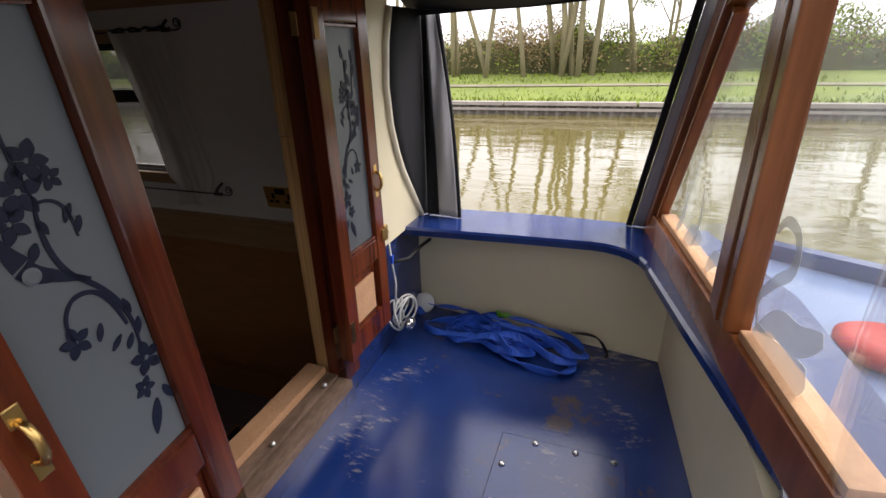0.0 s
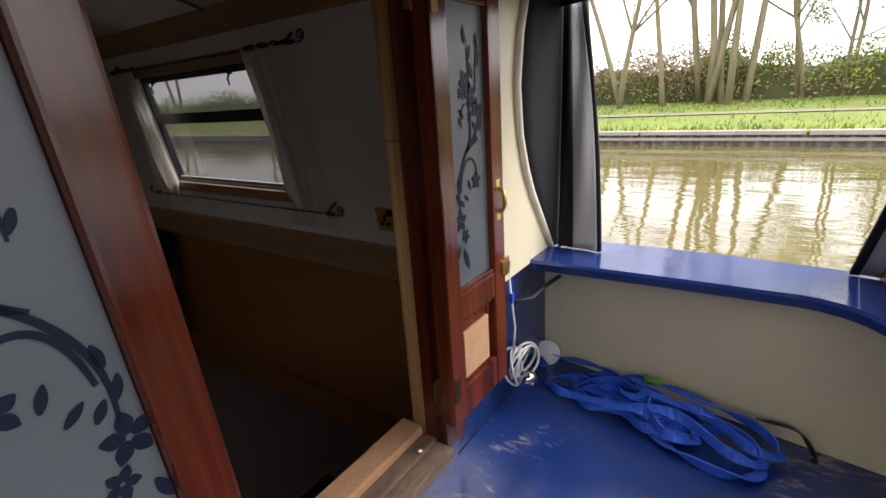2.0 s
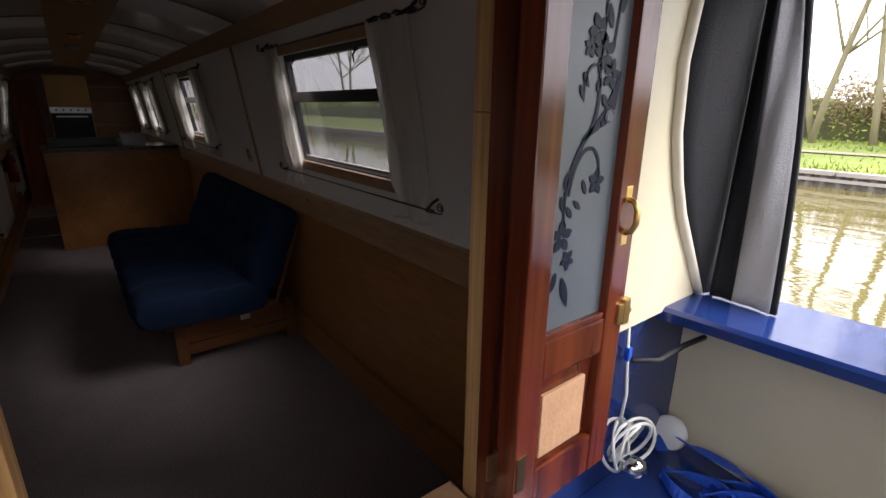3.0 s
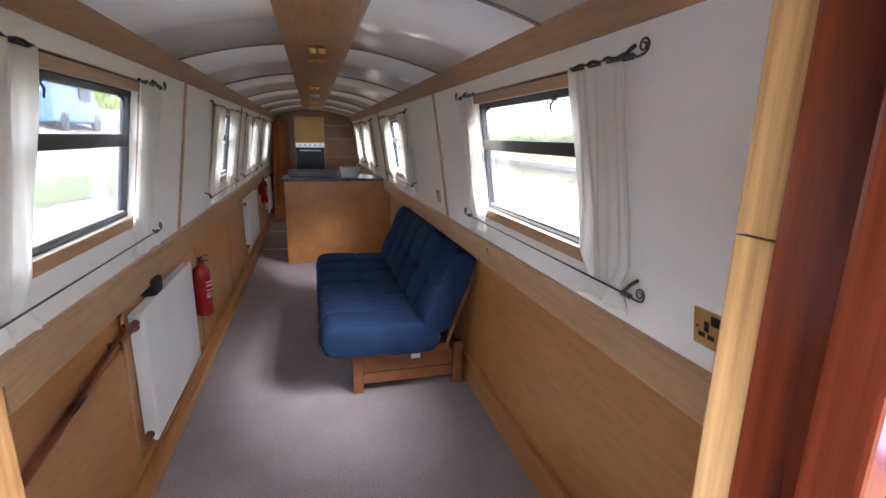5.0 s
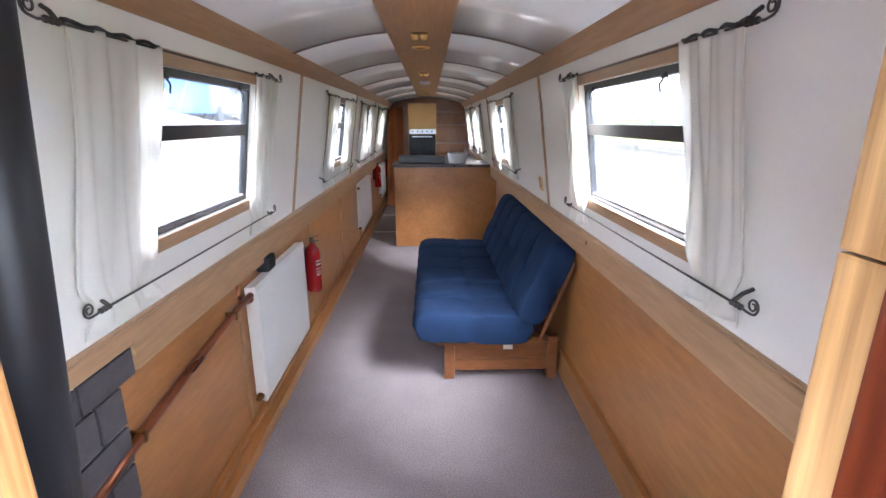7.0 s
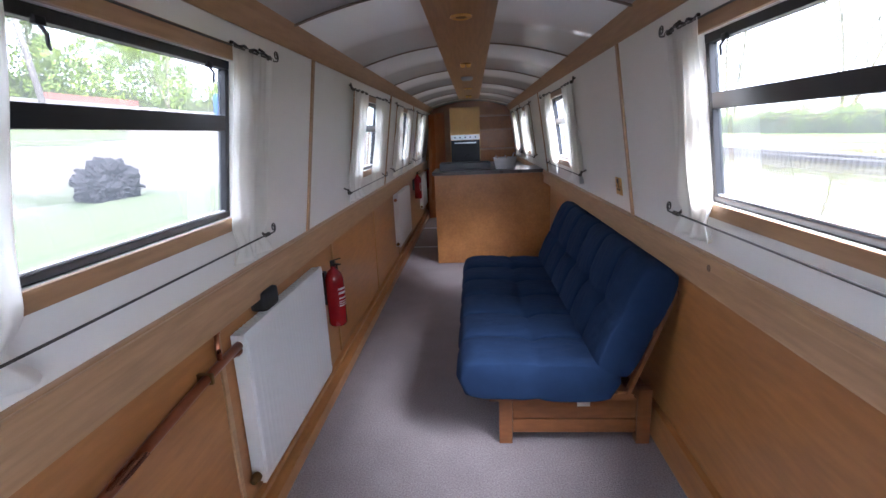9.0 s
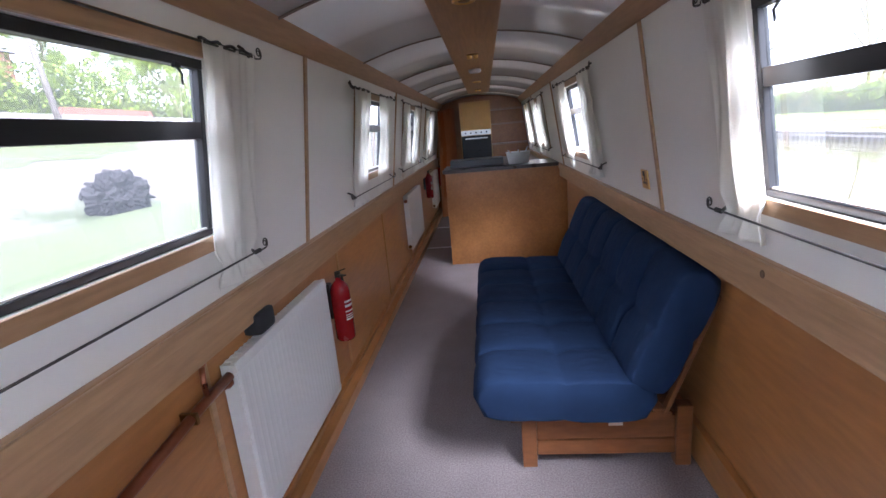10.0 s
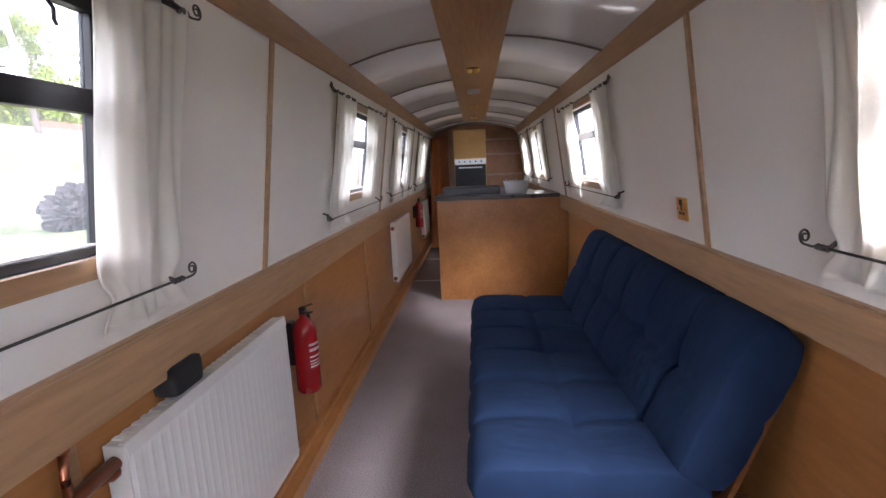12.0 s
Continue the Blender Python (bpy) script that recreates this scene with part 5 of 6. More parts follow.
tube(bm, [(-0.787, 1.74, 0.705), (-0.797, 1.75, 0.75), (-0.8, 1.76, 0.8)], 0.009, 10)
lathe(bm, [(0.0, 0), (0.013, 0.002), (0.013, 0.016), (0.0, 0.018)], 12, pose(-0.8, 1.761, 0.797))
part("bleed_branch", bm, COPPER, pp, smooth=True)
bm = bmesh.new()
tube(bm, [(-0.79, 2.735, 0.73), (-0.792, 2.74, 0.5), (-0.792, 2.74, 0.16)], 0.008, 8)
part("drop_pipe", bm, COPPER, pp, smooth=True)
for y, z in ((1.66, 0.695), (0.98, 0.615)):
    put("pipe_clip", BRASSD, pp, (-0.819, -0.77, y - 0.006, y + 0.006, z - 0.017, z + 0.017), bev=0.003)
bm = bmesh.new()
box(bm, -0.819, -0.752, 2.03, 2.15, 0.764, 0.84, 0.02)
part("black_pouch", bm, RUBBER, None, "small black padded pouch hung on the ply above the radiator", True, category="pouch")


def extinguisher(y, z0, x=-0.745, h=0.34, r=0.05):
    e = root("fire_extinguisher", "red fire extinguisher hung on the ply wall", "fire extinguisher", (x, y, z0), group="fire extinguishers")
    bm = bmesh.new()
    lathe(bm, [(0.0, 0.0), (r * 0.85, 0.0), (r, 0.012), (r, h * 0.78), (r * 0.86, h * 0.86), (r * 0.5, h * 0.93), (r * 0.3, h * 0.95), (r * 0.3, h)], 28)
    part("cylinder", bm, RED, e, smooth=True)
    bm = bmesh.new()
    box(bm, -0.012, 0.014, -0.012, 0.012, h - 0.005, h + 0.03, 0.003)
    bar(bm, (0.0, 0.0, h + 0.028), (0.05, -0.035, h + 0.05), 0.018, 0.006)
    bar(bm, (0.0, 0.0, h + 0.012), (0.05, -0.035, h + 0.016), 0.018, 0.006)
    part("valve_lever", bm, BLACK, e, "black squeeze lever")
    bm = bmesh.new()
    tube(bm, [(0.0, 0.012, h + 0.008), (0.0, 0.055, h - 0.01), (0.005, 0.06, h - 0.08), (0.006, 0.058, h * 0.45)], 0.008, 8)
    part("hose", bm, RUBBER, e, smooth=True)
    bm = bmesh.new()
    vs = []
    for k in range(9):
        a = -1.1 + 1.5 * k / 8
        vs.append([bm.verts.new(((r + 0.0015) * math.cos(a), (r + 0.0015) * math.sin(a), q)) for q in (h * 0.3, h * 0.66)])
    for a, b in zip(vs, vs[1:]):
        bm.faces.new([a[0], b[0], b[1], a[1]])
    lab = part("instruction_label", bm, RED, e)
    bm = bmesh.new()
    for z, hh in ((0.62, 0.03), (0.55, 0.035), (0.47, 0.02), (0.42, 0.012), (0.385, 0.012), (0.345, 0.02)):
        vs = []
        for k in range(7):
            a = -0.95 + 1.1 * k / 6
            vs.append([bm.verts.new(((r + 0.0025) * math.cos(a), (r + 0.0025) * math.sin(a), q)) for q in (h * z, h * (z + hh))])
        for a, b in zip(vs, vs[1:]):
            bm.faces.new([a[0], b[0], b[1], a[1]])
    part("print_bars", bm, LABELM, lab, "pale printed bars")
    bm = bmesh.new()
    box(bm, -0.075, -r + 0.004, -0.02, 0.02, h * 0.35, h * 0.9, 0.002)
    part("wall_bracket", bm, BLACK, e)


extinguisher(2.845, 0.375)
extinguisher(7.0, 0.52)
extinguisher(8.6, 0.5, h=0.3)


# ---------- sockets ----------
def socket(s, y, z, gang):
    w = 0.146 if gang == 2 else 0.086
    k = root("wall_socket", f"{'double' if gang == 2 else 'single'} brass wall socket with black inserts", "socket", group="brass sockets")
    bm = bmesh.new()
    wbox(bm, s, y - w / 2, y + w / 2, z - 0.043, z + 0.043, 0.0005, 0.007, 0.002)
    part("plate", bm, BRASS, k)
    for c in ([-0.036, 0.036] if gang == 2 else [0]):
        for dy, dz, a, b in ((0, 0.006, 0.0065, 0.012), (-0.013, -0.016, 0.009, 0.0055), (0.013, -0.016, 0.009, 0.0055)):
            bm = bmesh.new()
            wbox(bm, s, y + c + dy - a, y + c + dy + a, z + dz - b, z + dz + b, 0.0072, 0.0078)
            part("pin_slot", bm, BLACK, k)
        bm = bmesh.new()
        q = y + (c * 0.32 if gang == 2 else 0)
        wbox(bm, s, q - 0.01, q + 0.01, z + 0.015, z + 0.037, 0.0072, 0.011, 0.001)
        part("rocker_switch", bm, BLACK, k)
    bm = bmesh.new()
    for c in (-1, 1):
        lathe(bm, [(0.004, 0), (0.003, 0.0012), (0, 0.0012)], 8, Matrix.Translation(wp(s, y + c * (w / 2 - 0.012), z, 0.0072)) @ pose(0, 0, 0, 0, -90 * s))
    part("fixing_screw", bm, BRASSD, k)


socket(1, 0.494, 1.086, 2)
socket(1, 2.83, 1.1, 1)
socket(1, 4.98, 1.1, 1)
bm = bmesh.new()
lathe(bm, [(0.012, 0), (0.01, 0.0015), (0, 0.0015)], 10, Matrix.Translation((0.7615, 1.865, 0.95)) @ pose(0, 0, 0, 0, -90))
part("wood_knot", bm, SILLW, None, "dark knot in the oak gunwale trim", kind="structure", category="trim")


# ---------- ceiling fittings ----------
def downlight(y, kind):
    if kind == "twin":
        d = root("ceiling_spotlight", "small brass spotlight fitting on the ceiling plank", "ceiling light", (0, y, 1.898), group="brass ceiling lights")
        for dx in (-0.022, 0.022):
            bm = bmesh.new()
            lathe(bm, [(0.02, 0.0), (0.019, -0.012), (0.014, -0.028), (0.012, -0.028), (0.012, -0.02), (0, -0.02)], 16, pose(dx, 0, 0))
            part("lamp_head", bm, BRASS, d, smooth=True)
        bm = bmesh.new()
        lathe(bm, [(0.045, 0.0), (0.044, -0.004), (0.03, -0.008), (0, -0.008)], 24)
        part("base_plate", bm, BRASSD, d, smooth=True)
    elif kind == "flush":
        d = root("ceiling_downlight", "round flush brass downlight on the ceiling plank", "ceiling light", (0, y, 1.898), group="brass ceiling lights")
        bm = bmesh.new()
        lathe(bm, [(0.05, 0.0), (0.049, -0.006), (0.04, -0.01), (0.034, -0.006)], 28)
        part("rim", bm, BRASS, d, smooth=True)
        bm = bmesh.new()
        lathe(bm, [(0.034, -0.004), (0.02, -0.007), (0, -0.008)], 24)
        part("lens", bm, BRASSD, d, smooth=True)
    else:
        d = root("smoke_alarm", "round pale smoke alarm on the ceiling plank", "smoke alarm", (0, y, 1.898))
        bm = bmesh.new()
        lathe(bm, [(0.055, 0.0), (0.055, -0.018), (0.045, -0.03), (0, -0.032)], 28)
        part("case", bm, mat("pale_blue_plastic", (0.5, 0.56, 0.68), None, 0.4), d, smooth=True)


for y, k in ((2.26, "twin"), (2.69, "flush"), (4.16, "twin"), (5.05, "alarm"), (6.2, "flush"), (7.3, "twin")):
    downlight(y, k)

# ---------- stove corner: slate, flue, stove ----------
sl = root("slate_hearth_wall", "grey slate tiles with pale joints behind the stove", "tiling", kind="structure")
put("grout_bed", GROUT, sl, (-0.819, -0.79, 0.3, 0.93, 0.0, 0.806), (-0.802, -0.785, 0.3, 0.992, 0.808, 0.893))
random.seed(11)
for r in range(8):
    z1 = 0.893 if r == 0 else 0.806 - (r - 1) * 0.118
    z0 = 0.812 if r == 0 else z1 - 0.112
    end, x = (0.994, -0.785) if r == 0 else (0.934, -0.79)
    y = end - (0.0 if r % 2 == 0 else 0.105)
    cuts = [end] + [y - 0.21 * k for k in range(0 if y < end else 1, 5)]
    for y1, y0 in zip(cuts, cuts[1:]):
        if y1 > 0.34:
            d = random.random() * 0.004
            put("tile", SLATE, sl, (x, x + 0.008 + d, max(y0, 0.3) + 0.004, y1 - 0.004, max(z0, 0.002), z1 - 0.004), bev=0.002)
st = root("solid_fuel_stove", "small black solid-fuel stove with its flue pipe", "stove", (-0.53, 0.5, 0))
bm = bmesh.new()
box(bm, -0.17, 0.17, -0.17, 0.17, 0.1, 0.6, 0.02)
part("body", bm, STOVE, st)
for x in (-0.14, 0.14):
    for y in (-0.14, 0.14):
        bm = bmesh.new()
        tube(bm, [(x, y, 0), (x, y, 0.11)], 0.02, 10)
        part("leg", bm, STOVE, st)
bm = bmesh.new()
tube(bm, [(-0.085, -0.05, 0.595), (0.021, -0.05, 1.86)], 0.053, 28)
part("flue_pipe", bm, STOVE, st, "matt black flue pipe", True)

# ---------- step inside the door ----------
stp = root("entry_step", "boxed ply step with a ribbed black mat", "step", (0.1, 0.4, 0))
put("box", PLY, stp, (-0.26, 0.27, -0.17, 0.14, 0.0, 0.33), bev=0.005)
for k in range(12):
    put("mat_rib", RUBBER, stp, (-0.24, 0.25, -0.16 + k * 0.024, -0.145 + k * 0.024, 0.331, 0.341))

# ---------- galley ----------
hw = root("breakfast_bar", "ply-fronted galley counter end with a dark worktop", "counter", kind="structure")
put("end_panel", PLY, hw, (-0.375, 0.845, 5.42, 5.45, 0.0, 0.962), bev=0.003)
put("side_panel", PLY, hw, (-0.375, -0.345, 5.452, 5.95, 0.0, 0.962), bev=0.003)
put("back_panel", PLY, hw, (-0.343, 0.845, 5.92, 5.95, 0.0, 0.962), bev=0.003)
put("worktop", WORK, hw, (-0.4, 0.765, 5.4, 5.98, 0.964, 1.0), bev=0.005, label="dark brown worktop")
tray = put("hob_lid", BLACK, None, (-0.33, 0.23, 5.62, 5.9, 1.0, 1.075), bev=0.01, label="low black appliance on the worktop", category="appliance")
bk = root("washing_up_bowl", "pale bowl with utensils on the worktop", "bowl", (0.385, 5.62, 1.0))
bm = bmesh.new()
lathe(bm, [(0.0, 0.0), (0.1, 0.0), (0.125, 0.115), (0.13, 0.12), (0.12, 0.115), (0.09, 0.01), (0.0, 0.01)], 28)
part("bowl", bm, WHITE, bk, smooth=True)
random.seed(4)
for k in range(6):
    a = random.random() * 6.28
    bm = bmesh.new()
    tube(bm, [(0.03 * math.cos(a), 0.03 * math.sin(a), 0.02), (0.11 * math.cos(a), 0.1 * math.sin(a), 0.13 + 0.05 * random.random())], 0.008, 8, 0.005)
    part("utensil", bm, (WHITE, BARE, CHROME)[k % 3], bk, smooth=True)
run = root("galley_base_units", "ply galley base units with dark worktop", "kitchen unit")
put("carcass", PLY, run, (0.25, 0.845, 5.98, 8.3, 0.0, 0.88), bev=0.003)
put("worktop", WORK, run, (0.23, 0.77, 5.985, 8.3, 0.882, 0.92), bev=0.004)
tall = root("oven_tower", "tall pine unit with a built-in black oven", "oven unit", (0.085, 8.0, 0))
put("carcass", YPINE, tall, (-0.395, 0.075, 0.02, 0.6, 0.0, 1.785), bev=0.003)
put("cupboard_door", YPINE, tall, (-0.39, 0.07, 0.0, 0.018, 1.375, 1.775), bev=0.004)
put("cupboard_door", YPINE, tall, (-0.39, 0.07, 0.0, 0.018, 0.05, 0.75), bev=0.004)
ov = new("oven")
ov.parent = tall
put("oven_door", OVENG, ov, (-0.385, 0.065, -0.01, 0.018, 0.76, 1.285), bev=0.004)
put("control_panel", STEEL, ov, (-0.385, 0.065, -0.012, 0.018, 1.29, 1.365), bev=0.004)
put("handle_bar", STEEL, ov, (-0.33, 0.01, -0.04, -0.026, 1.235, 1.25), (-0.33, -0.315, -0.028, -0.01, 1.235, 1.25), (-0.005, 0.01, -0.028, -0.01, 1.235, 1.25), bev=0.002)
for k in range(5):
    bm = bmesh.new()
    lathe(bm, [(0.014, 0), (0.013, 0.018), (0, 0.018)], 12, Matrix.Translation((-0.32 + 0.08 * k, -0.0125, 1.328)) @ pose(0, 0, 0, 90))
    part("knob", bm, BLACK, ov)
sh = root("wall_shelves", "wooden shelves on the far bulkhead", "shelf", (0.5, 8.5, 0))
put("back", PLY, sh, (-0.33, 0.25, 0.2, 0.22, 0.92, 1.8))
for z in (1.1, 1.42, 1.65):
    put("shelf_board", OAK, sh, (-0.33, 0.25, 0.0, 0.198, z, z + 0.025), bev=0.003)
bm = bmesh.new()
hexa(bm, [(-0.72, 8.25, 0.01), (-0.42, 8.45, 0.01), (-0.42, 8.45, 1.74), (-0.66, 8.25, 1.7), (-0.73, 8.28, 0.01), (-0.43, 8.48, 0.01), (-0.43, 8.48, 1.74), (-0.67, 8.28, 1.7)], 0.004)
fd2 = part("door_3", bm, mat("orange_varnished_wood", (0.46, 0.17, 0.06), (0.36, 0.12, 0.04), 0.3, scale=4, stretch=(1, 1, 0.2), grain=0.2), None, "half-open orange-varnished door in the passage", kind="structure", category="door")
for y in (6.2, 7.43):
    put("threshold_strip", STEEL, None, (-0.79, -0.4, y - 0.018, y + 0.018, 0.001, 0.006), bev=0.002, label="metal carpet threshold strip", kind="structure", category="threshold")

# ---------- outside: canal and far bank ----------
RISE = [(-900, 4.4), (-60, 3.7), (-14.4, 3.1), (-8, 1.45), (-5.3, 0.72), (-1.55, 0.6)]


def bank_z(x):
    """Height of the ground on the mooring side, which climbs away from the water."""
    for (x0, z0), (x1, z1) in zip(RISE, RISE[1:]):
        if x <= x1:
            return z0 + (z1 - z0) * (x - x0) / (x1 - x0)
    return RISE[-1][1]


WZ = 0.08
put("water", WATER, None, (0.985, 11.0, -300, 300, -1.2, WZ), (-1.6, -0.985, -300, 300, -1.2, WZ), (-0.985, 0.985, -300, -1.0, -1.2, WZ), kind="structure", category="water", label="murky green-brown canal water")
BX = 11.0
bm = bmesh.new()
for a, b, z0, z1 in ((BX, BX + 2.3, 0.34, 0.52), (BX + 2.3, BX + 3.4, 0.52, 0.54), (BX + 3.4, 30, 0.54, 1.3), (30, 900, 1.3, 2.0)):
    ys = [-900, -60] + [-60 + 4 * k for k in range(1, 31)] + [900]
    for y0, y1 in zip(ys, ys[1:]):
        hexa(bm, [(a, y0, z0), (b, y0, z1), (b, y1, z1), (a, y1, z0), (a, y0, z0 - 1.0), (b, y0, z1 - 1.0), (b, y1, z1 - 1.0), (a, y1, z0 - 1.0)])
part("ground", bm, GRASS, None, "rough green grass bank beside the canal", kind="structure", category="ground")
bm = bmesh.new()
rows = []
for k in range(81):
    y = -60 + 1.5 * k
    w = 0.12 * math.sin(k * 0.7)
    rows.append([bm.verts.new((BX + 2.35 + w, y, 0.545)), bm.verts.new((BX + 2.95 + w, y, 0.555))])
for a, b in zip(rows, rows[1:]):
    bm.faces.new([a[0], a[1], b[1], b[0]])
part("towpath", bm, PATHM, None, "pale gravel towpath along the grass", kind="structure", category="path")
pil = root("bank_piling", "weathered corrugated steel piling with a timber coping", "bank edging", kind="structure")
bm = bmesh.new()
prev = None
for k in range(0, 1600):
    y = -40 + 0.06 * k
    d = (0, 0.0, 0.05, 0.05)[k % 4]
    cur = [bm.verts.new((BX - 0.06 - d, y, -0.2)), bm.verts.new((BX - 0.06 - d, y, 0.29))]
    if prev:
        bm.faces.new([prev[0], cur[0], cur[1], prev[1]])
    prev = cur
part("sheet_piles", bm, PILE, pil, kind="stuff")
y = -40.0
random.seed(8)
while y < 55:
    put("coping_board", COPE, pil, (BX - 0.16, BX + 0.06, y, y + 2.95, 0.3 + random.uniform(-0.01, 0.01), 0.375 + random.uniform(-0.01, 0.01)), bev=0.01)
    y += 3.0
put("waling_board", COPE, pil, (BX - 0.14, BX - 0.112, -40, 55, 0.18, 0.24))


def clump(bm, c, r, n, size, squash=1.0, rnd=random):
    """Many small leaves scattered through an uneven volume."""
    for _ in range(n):
        d = Vector((rnd.gauss(0, 1), rnd.gauss(0, 1), rnd.gauss(0, 1)))
        d = d.normalized() * r * rnd.random() ** 0.4
        d.z *= squash
        p = c + d
        a = Vector((rnd.gauss(0, 1), rnd.gauss(0, 1), rnd.gauss(0, 1))).normalized() * size * rnd.uniform(0.6, 1.3)
        b = a.orthogonal().normalized() * size * rnd.uniform(0.3, 0.6)
        vs = [bm.verts.new(q) for q in (p - a, p + b, p + a, p - b)]
        bm.faces.new(vs)


def tree(x, y, z, h, seed, lean=0.0, stems=1, leaves=250, leafcol=None):
    rnd = random.Random(seed)
    t = root("tree", "pale-barked bankside tree just coming into leaf", "tree", (x, y, z), group="trees on the far bank")
    bm, tips = bmesh.new(), []

    def grow(p, d, ln, r, lev):
        pts = [p]
        q = p
        for k in range(5):
            d = (d + Vector((rnd.gauss(0, 0.06), rnd.gauss(0, 0.06), rnd.gauss(0, 0.03)))).normalized()
            q = q + d * ln / 5
            pts.append(q)
        tube(bm, pts, r, 7 if lev == 0 else 5, r * 0.45)
        if lev < 3:
            for k in range(rnd.choice((3, 4)) + (2 if lev == 0 else 0)):
                i = rnd.randint(1 if lev else 2, 5)
                nd = (d + Vector((rnd.gauss(0, 0.7), rnd.gauss(0, 0.7), rnd.gauss(0.25, 0.3)))).normalized()
                grow(pts[i], nd, ln * rnd.uniform(0.35, 0.6), r * (1 - 0.5 * i / 5) * 0.55, lev + 1)
        else:
            tips.append(q)
    for s in range(stems):
        a = rnd.random() * 6.28
        grow(Vector((0.16 * s * math.cos(a), 0.2 * s * math.sin(a), -0.05)), Vector((rnd.gauss(0, 0.1), lean + rnd.gauss(0, 0.13), 1)).normalized(), h * rnd.uniform(0.75, 1), 0.0125 * h, 0)
    part("trunk", bm, BARK, t, "pale olive-brown trunk and limbs", True)
    bm = bmesh.new()
    for _ in range(leaves):
        c = rnd.choice(tips)
        clump(bm, c, 0.35, 5, 0.05, 1, rnd)
    part("crown", bm, leafcol or LEAF, t, "sparse fresh green leaves")


for x, y, h, sd, stems, lv in ((16.2, 3.1, 8.5, 1, 6, 50), (16.0, 5.6, 7.5, 2, 2, 50), (16.4, 6.9, 7.0, 3, 2, 40), (16.1, 4.3, 7, 31, 1, 30), (17.2, 0.9, 6.0, 4, 2, 1100), (16.8, -1.2, 5.5, 5, 2, 1500), (17.4, -0.2, 5, 35, 2, 1500), (17.0, -3.2, 5.5, 36, 2, 1400), (17, 9.5, 7, 6, 2, 500), (17.5, 13.5, 7, 7, 2, 700), (16.5, -6, 6, 8, 2, 1000), (18, 19, 8, 9, 2, 800), (18, 27, 8, 10, 2, 900), (18, 37, 9, 11, 2, 1000)):
    tree(x, y - 1.8, 0.6, h, sd, 0.02, stems, lv)
rnd = random.Random(77)
for nm, m, col, ys, n in (("hedge", LEAF, "dense green hedgerow behind the towpath", (-30, 60), 900), ("bramble_scrub", TWIG, "brown leafless scrub in the hedgerow", (-10, 30), 650)):
    bm = bmesh.new()
    for _ in range(n):
        y = rnd.uniform(*ys)
        if nm == "hedge" and 1.4 < y < 6.5 and rnd.random() < 0.6:
            continue
        if nm == "bramble_scrub" and not 0.5 < y < 7.5 and rnd.random() < 0.7:
            continue
        hgt = 0.4 + 1.9 * rnd.random() + 0.25 * math.sin(y * 0.9)
        clump(bm, Vector((rnd.uniform(16.8, 19.0), y, 0.75 + hgt * 0.55)), 0.55, 75, 0.065, 1.1, rnd)
    part(nm, bm, m, None, col, kind="stuff", category="hedge")
# Dark shell behind the leaves: closes sky gaps, its colour standing in for shade.
DARKH = mat("hedge_shade", (0.1, 0.11, 0.035), (0.05, 0.05, 0.02), 0.95, scale=1.5, bump=1.0, bscale=12)


def hedge_core(x, y0, y1, zb, h, label):
    bm = bmesh.new()
    rows = []
    k = 0
    y = y0
    while y <= y1:
        hh = h * (0.75 + 0.4 * noise.noise(Vector((y * 0.5, x, 0))))
        ring = []
        for i in range(9):
            a = math.pi * i / 8
            w = 1.0 + 0.35 * noise.noise(Vector((y * 1.3, i * 0.9, x)))
            ring.append(bm.verts.new((x - 0.95 * math.cos(a) * w, y, zb + hh * math.sin(a) ** 0.6 * w)))
        rows.append(ring)
        y += 0.4
    for a, b in zip(rows, rows[1:]):
        for i in range(8):
            bm.faces.new([a[i], b[i], b[i + 1], a[i + 1]])
    part("hedge_backing", bm, DARKH, None, label, True, kind="stuff", category="hedge")


hedge_core(18.1, -40, 70, 0.6, 1.45, "dark backing shell in the hedgerow, standing in for shade among leaves")
hedge_core(-20.4, -30, 70, bank_z(-20.4) - 0.1, 1.9, "dark backing shell in the hedge by the track, standing in for shade")
bm = bmesh.new()
for _ in range(2600):
    y = rnd.uniform(-6, 16)
    x = rnd.choice((BX + rnd.uniform(0.1, 0.5), BX + rnd.uniform(3.3, 5.5), BX + rnd.uniform(0.2, 2.2)))
    p = Vector((x, y, 0.33 + 0.06 * (x - BX)))
    a = Vector((rnd.gauss(0, 0.05), rnd.gauss(0, 0.05), rnd.uniform(0.05, 0.16)))
    b = Vector((rnd.gauss(0, 0.02), 0.02, 0))
    bm.faces.new([bm.verts.new(q) for q in (p - b, p + b, p + a)])
part("grass_tufts", bm, LEAF, None, "tufts of grass along the bank", kind="stuff", category="grass")

# ---------- outside: mooring side ----------
bm = bmesh.new()
for (a, z0), (b, z1) in zip(RISE, RISE[1:]):
    ys = [-900, -40] + [-40 + 4 * k for k in range(1, 26)] + [900]
    for y0, y1 in zip(ys, ys[1:]):
        hexa(bm, [(a, y0, z0), (b, y0, z1), (b, y1, z1), (a, y1, z0), (a, y0, z0 - 1.5), (b, y0, z1 - 1.5), (b, y1, z1 - 1.5), (a, y1, z0 - 1.5)])
part("mooring_ground", bm, GROUND, None, "gravel track and worn grass beside the mooring", kind="structure", category="ground")
bm = bmesh.new()
bmesh.ops.create_icosphere(bm, subdivisions=5, radius=0.42)
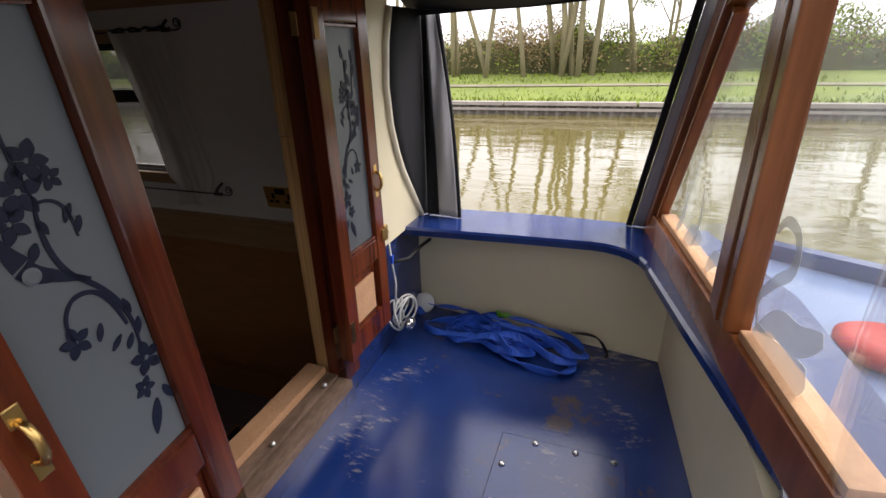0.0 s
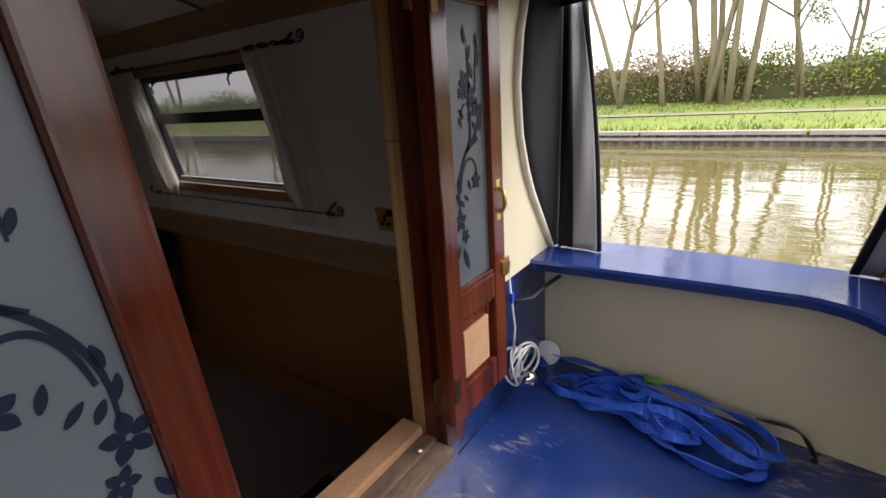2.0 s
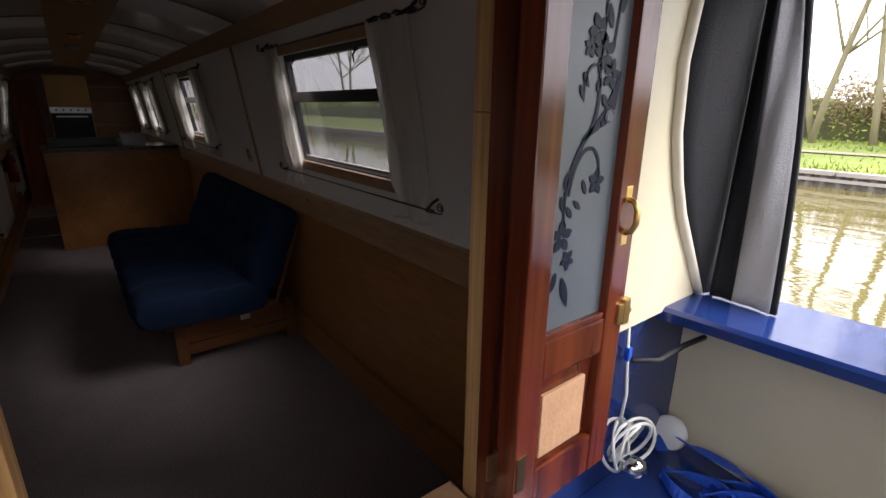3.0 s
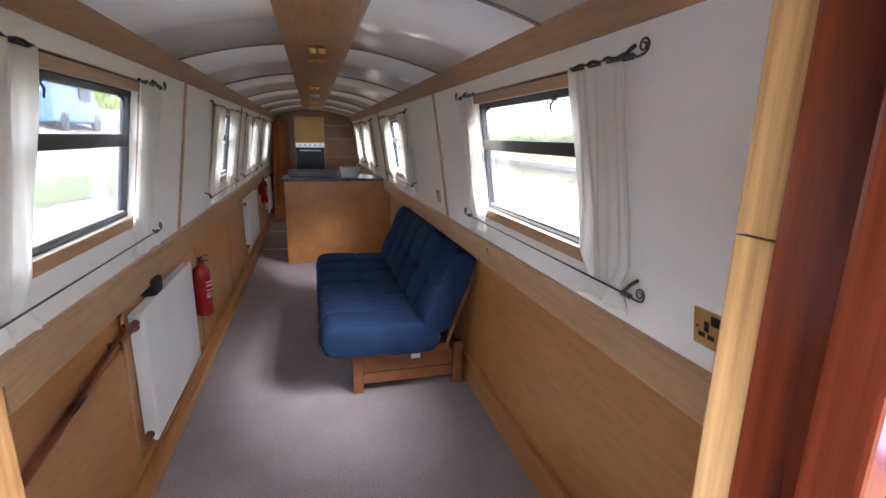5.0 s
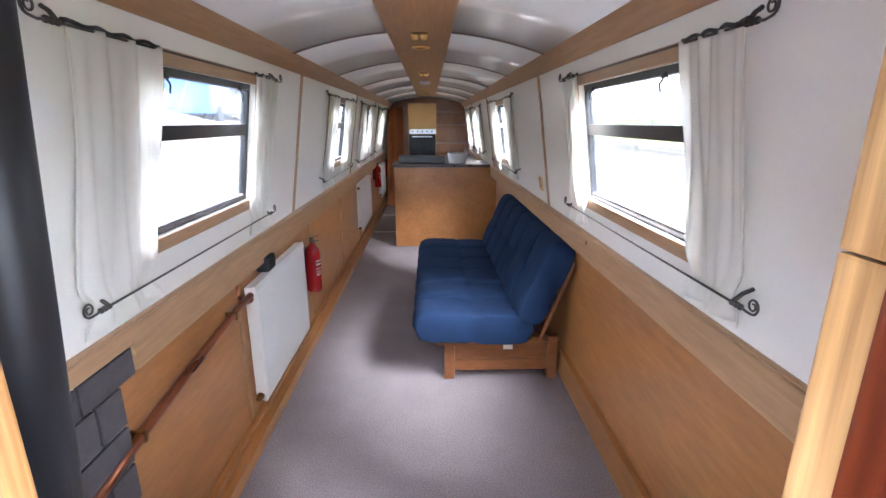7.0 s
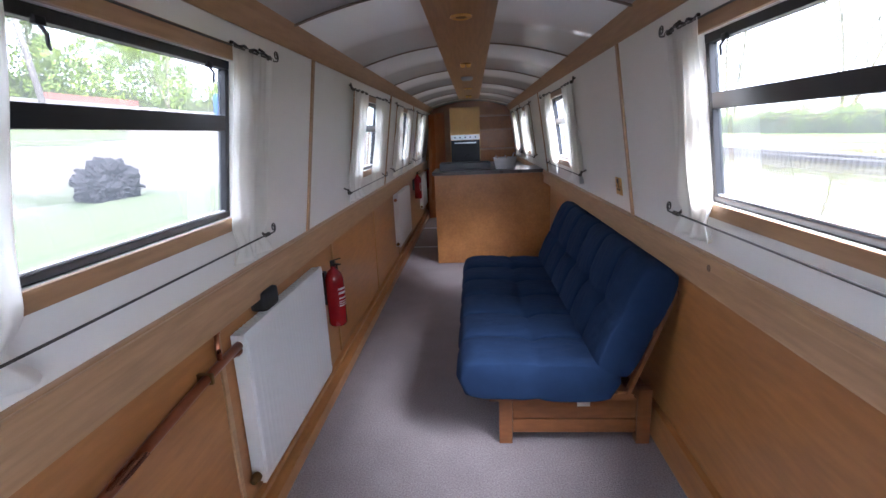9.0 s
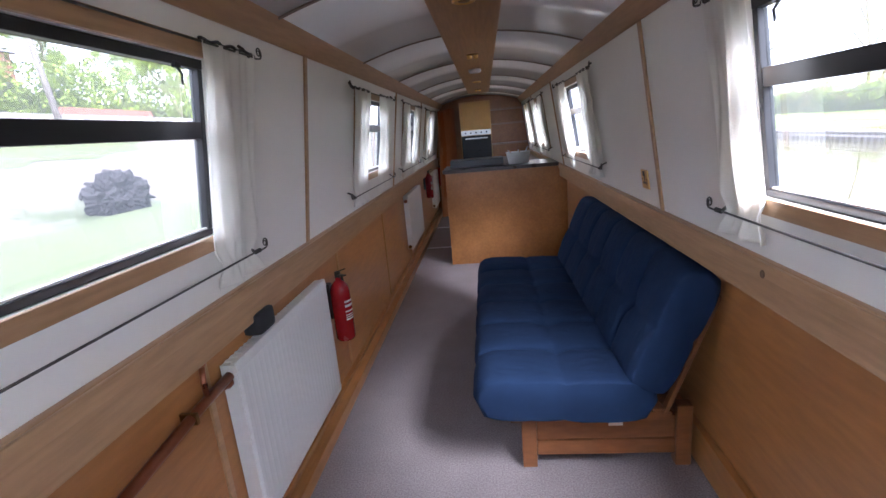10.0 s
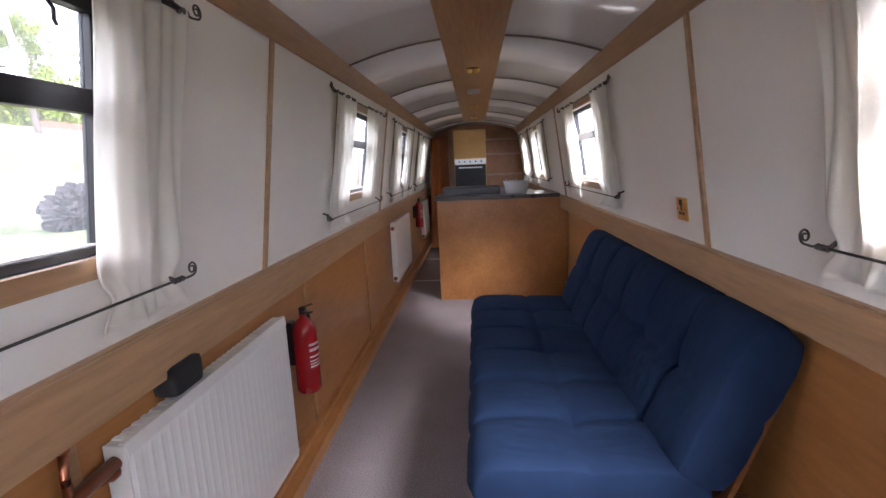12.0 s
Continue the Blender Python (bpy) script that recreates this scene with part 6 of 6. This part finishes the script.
for v in bm.verts:
    n = v.co.normalized()
    k = 0.95 + 0.26 * noise.noise(n * 1.9) + 0.2 * noise.noise(n * 5) + 0.16 * noise.noise(n * 11) + 0.09 * noise.noise(n * 24)
    v.co = Vector((n.x * 0.36, n.y * 0.38, n.z * 0.36)) * k
for k in range(5):
    a = k * 2.4
    d = Vector((math.cos(a), math.sin(a), 0.3 + 0.5 * math.sin(k * 1.7)))
    tube(bm, [d * 0.25, d * 0.36 + Vector((0, 0, 0.03)), d * (0.42 + 0.05 * math.sin(k * 3))], 0.05, 6, 0.015)
stump = part("tree_root", bm, STUMPM, None, "grey upturned weathered tree root on the grass", category="tree stump")
stump.location = (-4.9, 6.5, bank_z(-4.9) + 0.2)


def verge(x0, x1, y0, y1, wob, label):
    """A strip of turf with a wandering edge, a little above the gravel."""
    bm = bmesh.new()
    rows = []
    n = int((y1 - y0) / 0.2)
    for k in range(n + 1):
        y = y0 + (y1 - y0) * k / n
        w = min(1, 5 * k / n, 5 * (n - k) / n)
        mid, half = (x0 + x1) / 2 + wob * noise.noise(Vector((y * 0.5, x0, 0))), (x1 - x0) / 2 * w * (1 + 0.4 * noise.noise(Vector((y * 1.3, x1, 3))))
        rows.append([bm.verts.new((x, y, bank_z(x) + 0.008 + dz)) for x, dz in ((mid - half, 0.0), (mid - half * 0.8, 0.03), (mid, 0.04), (mid + half * 0.8, 0.03), (mid + half, 0.0))])
    for a, b in zip(rows, rows[1:]):
        for i in range(4):
            bm.faces.new([a[i], a[i + 1], b[i + 1], b[i]])
    part("grass_verge", bm, VERGE, None, label, True, kind="structure", category="grass")


verge(-4.7, -2.7, 1.0, 10.5, 0.5, "worn strip of turf beside the mooring")
verge(-11.5, -7.6, -2.0, 13.0, 0.6, "strip of turf beyond the gravel track")
for x, y, h, sd in ((-17, 12, 5, 21), (-19, 17, 6, 22), (-20, 22, 6, 23), (-17, 27, 5.5, 24), (-24, 33, 7, 25), (-26, 9, 6, 26), (-25, 3, 7, 27), (-22, -3, 6, 28), (-28, 43, 8, 29)):
    tree(x, y, bank_z(x) - 0.05, h * 0.75, sd, 0, 2, 2600)
bm = bmesh.new()
for _ in range(620):
    y = rnd.uniform(-20, 60)
    clump(bm, Vector((-20 + rnd.uniform(-1.5, 1.5), y, bank_z(-20) + 0.3 + rnd.random() ** 1.3 * 2.6)), 0.8, 70, 0.12, 1.0, rnd)
part("hedge", bm, LEAF, None, "green hedge beyond the gravel track", kind="stuff", category="hedge")
pole = root("telegraph_pole", "pale leaning telegraph pole", "pole", (-13, 14.6, bank_z(-13)))
bm = bmesh.new()
tube(bm, [(0, 0, -0.05), (-0.3, -0.5, 7)], 0.09, 10, 0.08)
part("mast", bm, COPE, pole, smooth=True)
hs = root("brick_house", "red-brick house with a grey roof beyond the hedge", "house", (-30, 24.5, bank_z(-30)))
put("wall", BRICKM, hs, (-3, 3, -3, 3, 0, 4.6))
bm = bmesh.new()
hexa(bm, [(-3.3, -3.3, 4.6), (3.3, -3.3, 4.6), (3.3, 3.3, 4.6), (-3.3, 3.3, 4.6), (-0.1, -3.3, 6.4), (0.1, -3.3, 6.4), (0.1, 3.3, 6.4), (-0.1, 3.3, 6.4)])
part("roof", bm, SLATE, hs)
for y in (-1.6, 1.2):
    w = put("window", WHITE, hs, (2.98, 3.04, y, y + 1.0, 1.4, 2.5))
    put("pane", OVENG, w, (3.041, 3.05, y + 0.08, y + 0.92, 1.48, 2.42))
put("garden_wall", BRICKM, None, (-16.2, -15.9, 18.0, 23, bank_z(-16.2) - 0.02, bank_z(-16) + 0.42), bev=0.02, label="low red-brick garden wall", category="wall", kind="structure")
van = root("parked_van", "blue parked van on the gravel", "van", (-9.0, 20.5, bank_z(-8.2) - 0.02))
bm = bmesh.new()
hexa(bm, [(-0.85, -2.0, 0.3), (0.85, -2.0, 0.3), (0.85, 2.1, 0.3), (-0.85, 2.1, 0.3), (-0.8, -1.9, 1.75), (0.8, -1.9, 1.75), (0.8, 1.1, 1.75), (-0.8, 1.1, 1.75)], 0.08)
part("body", bm, VANB, van)
put("window", OVENG, van, (0.80, 0.845, 0.1, 1.0, 1.1, 1.55), label="dark side window")
for y in (-1.3, 1.3):
    for x in (-0.86, 0.7):
        bm = bmesh.new()
        lathe(bm, [(0.18, 0), (0.31, 0.01), (0.31, 0.15), (0.18, 0.16)], 20, Matrix.Translation((x, y, 0.31)) @ pose(0, 0, 0, 0, 90))
        part("wheel", bm, RUBBER, van)
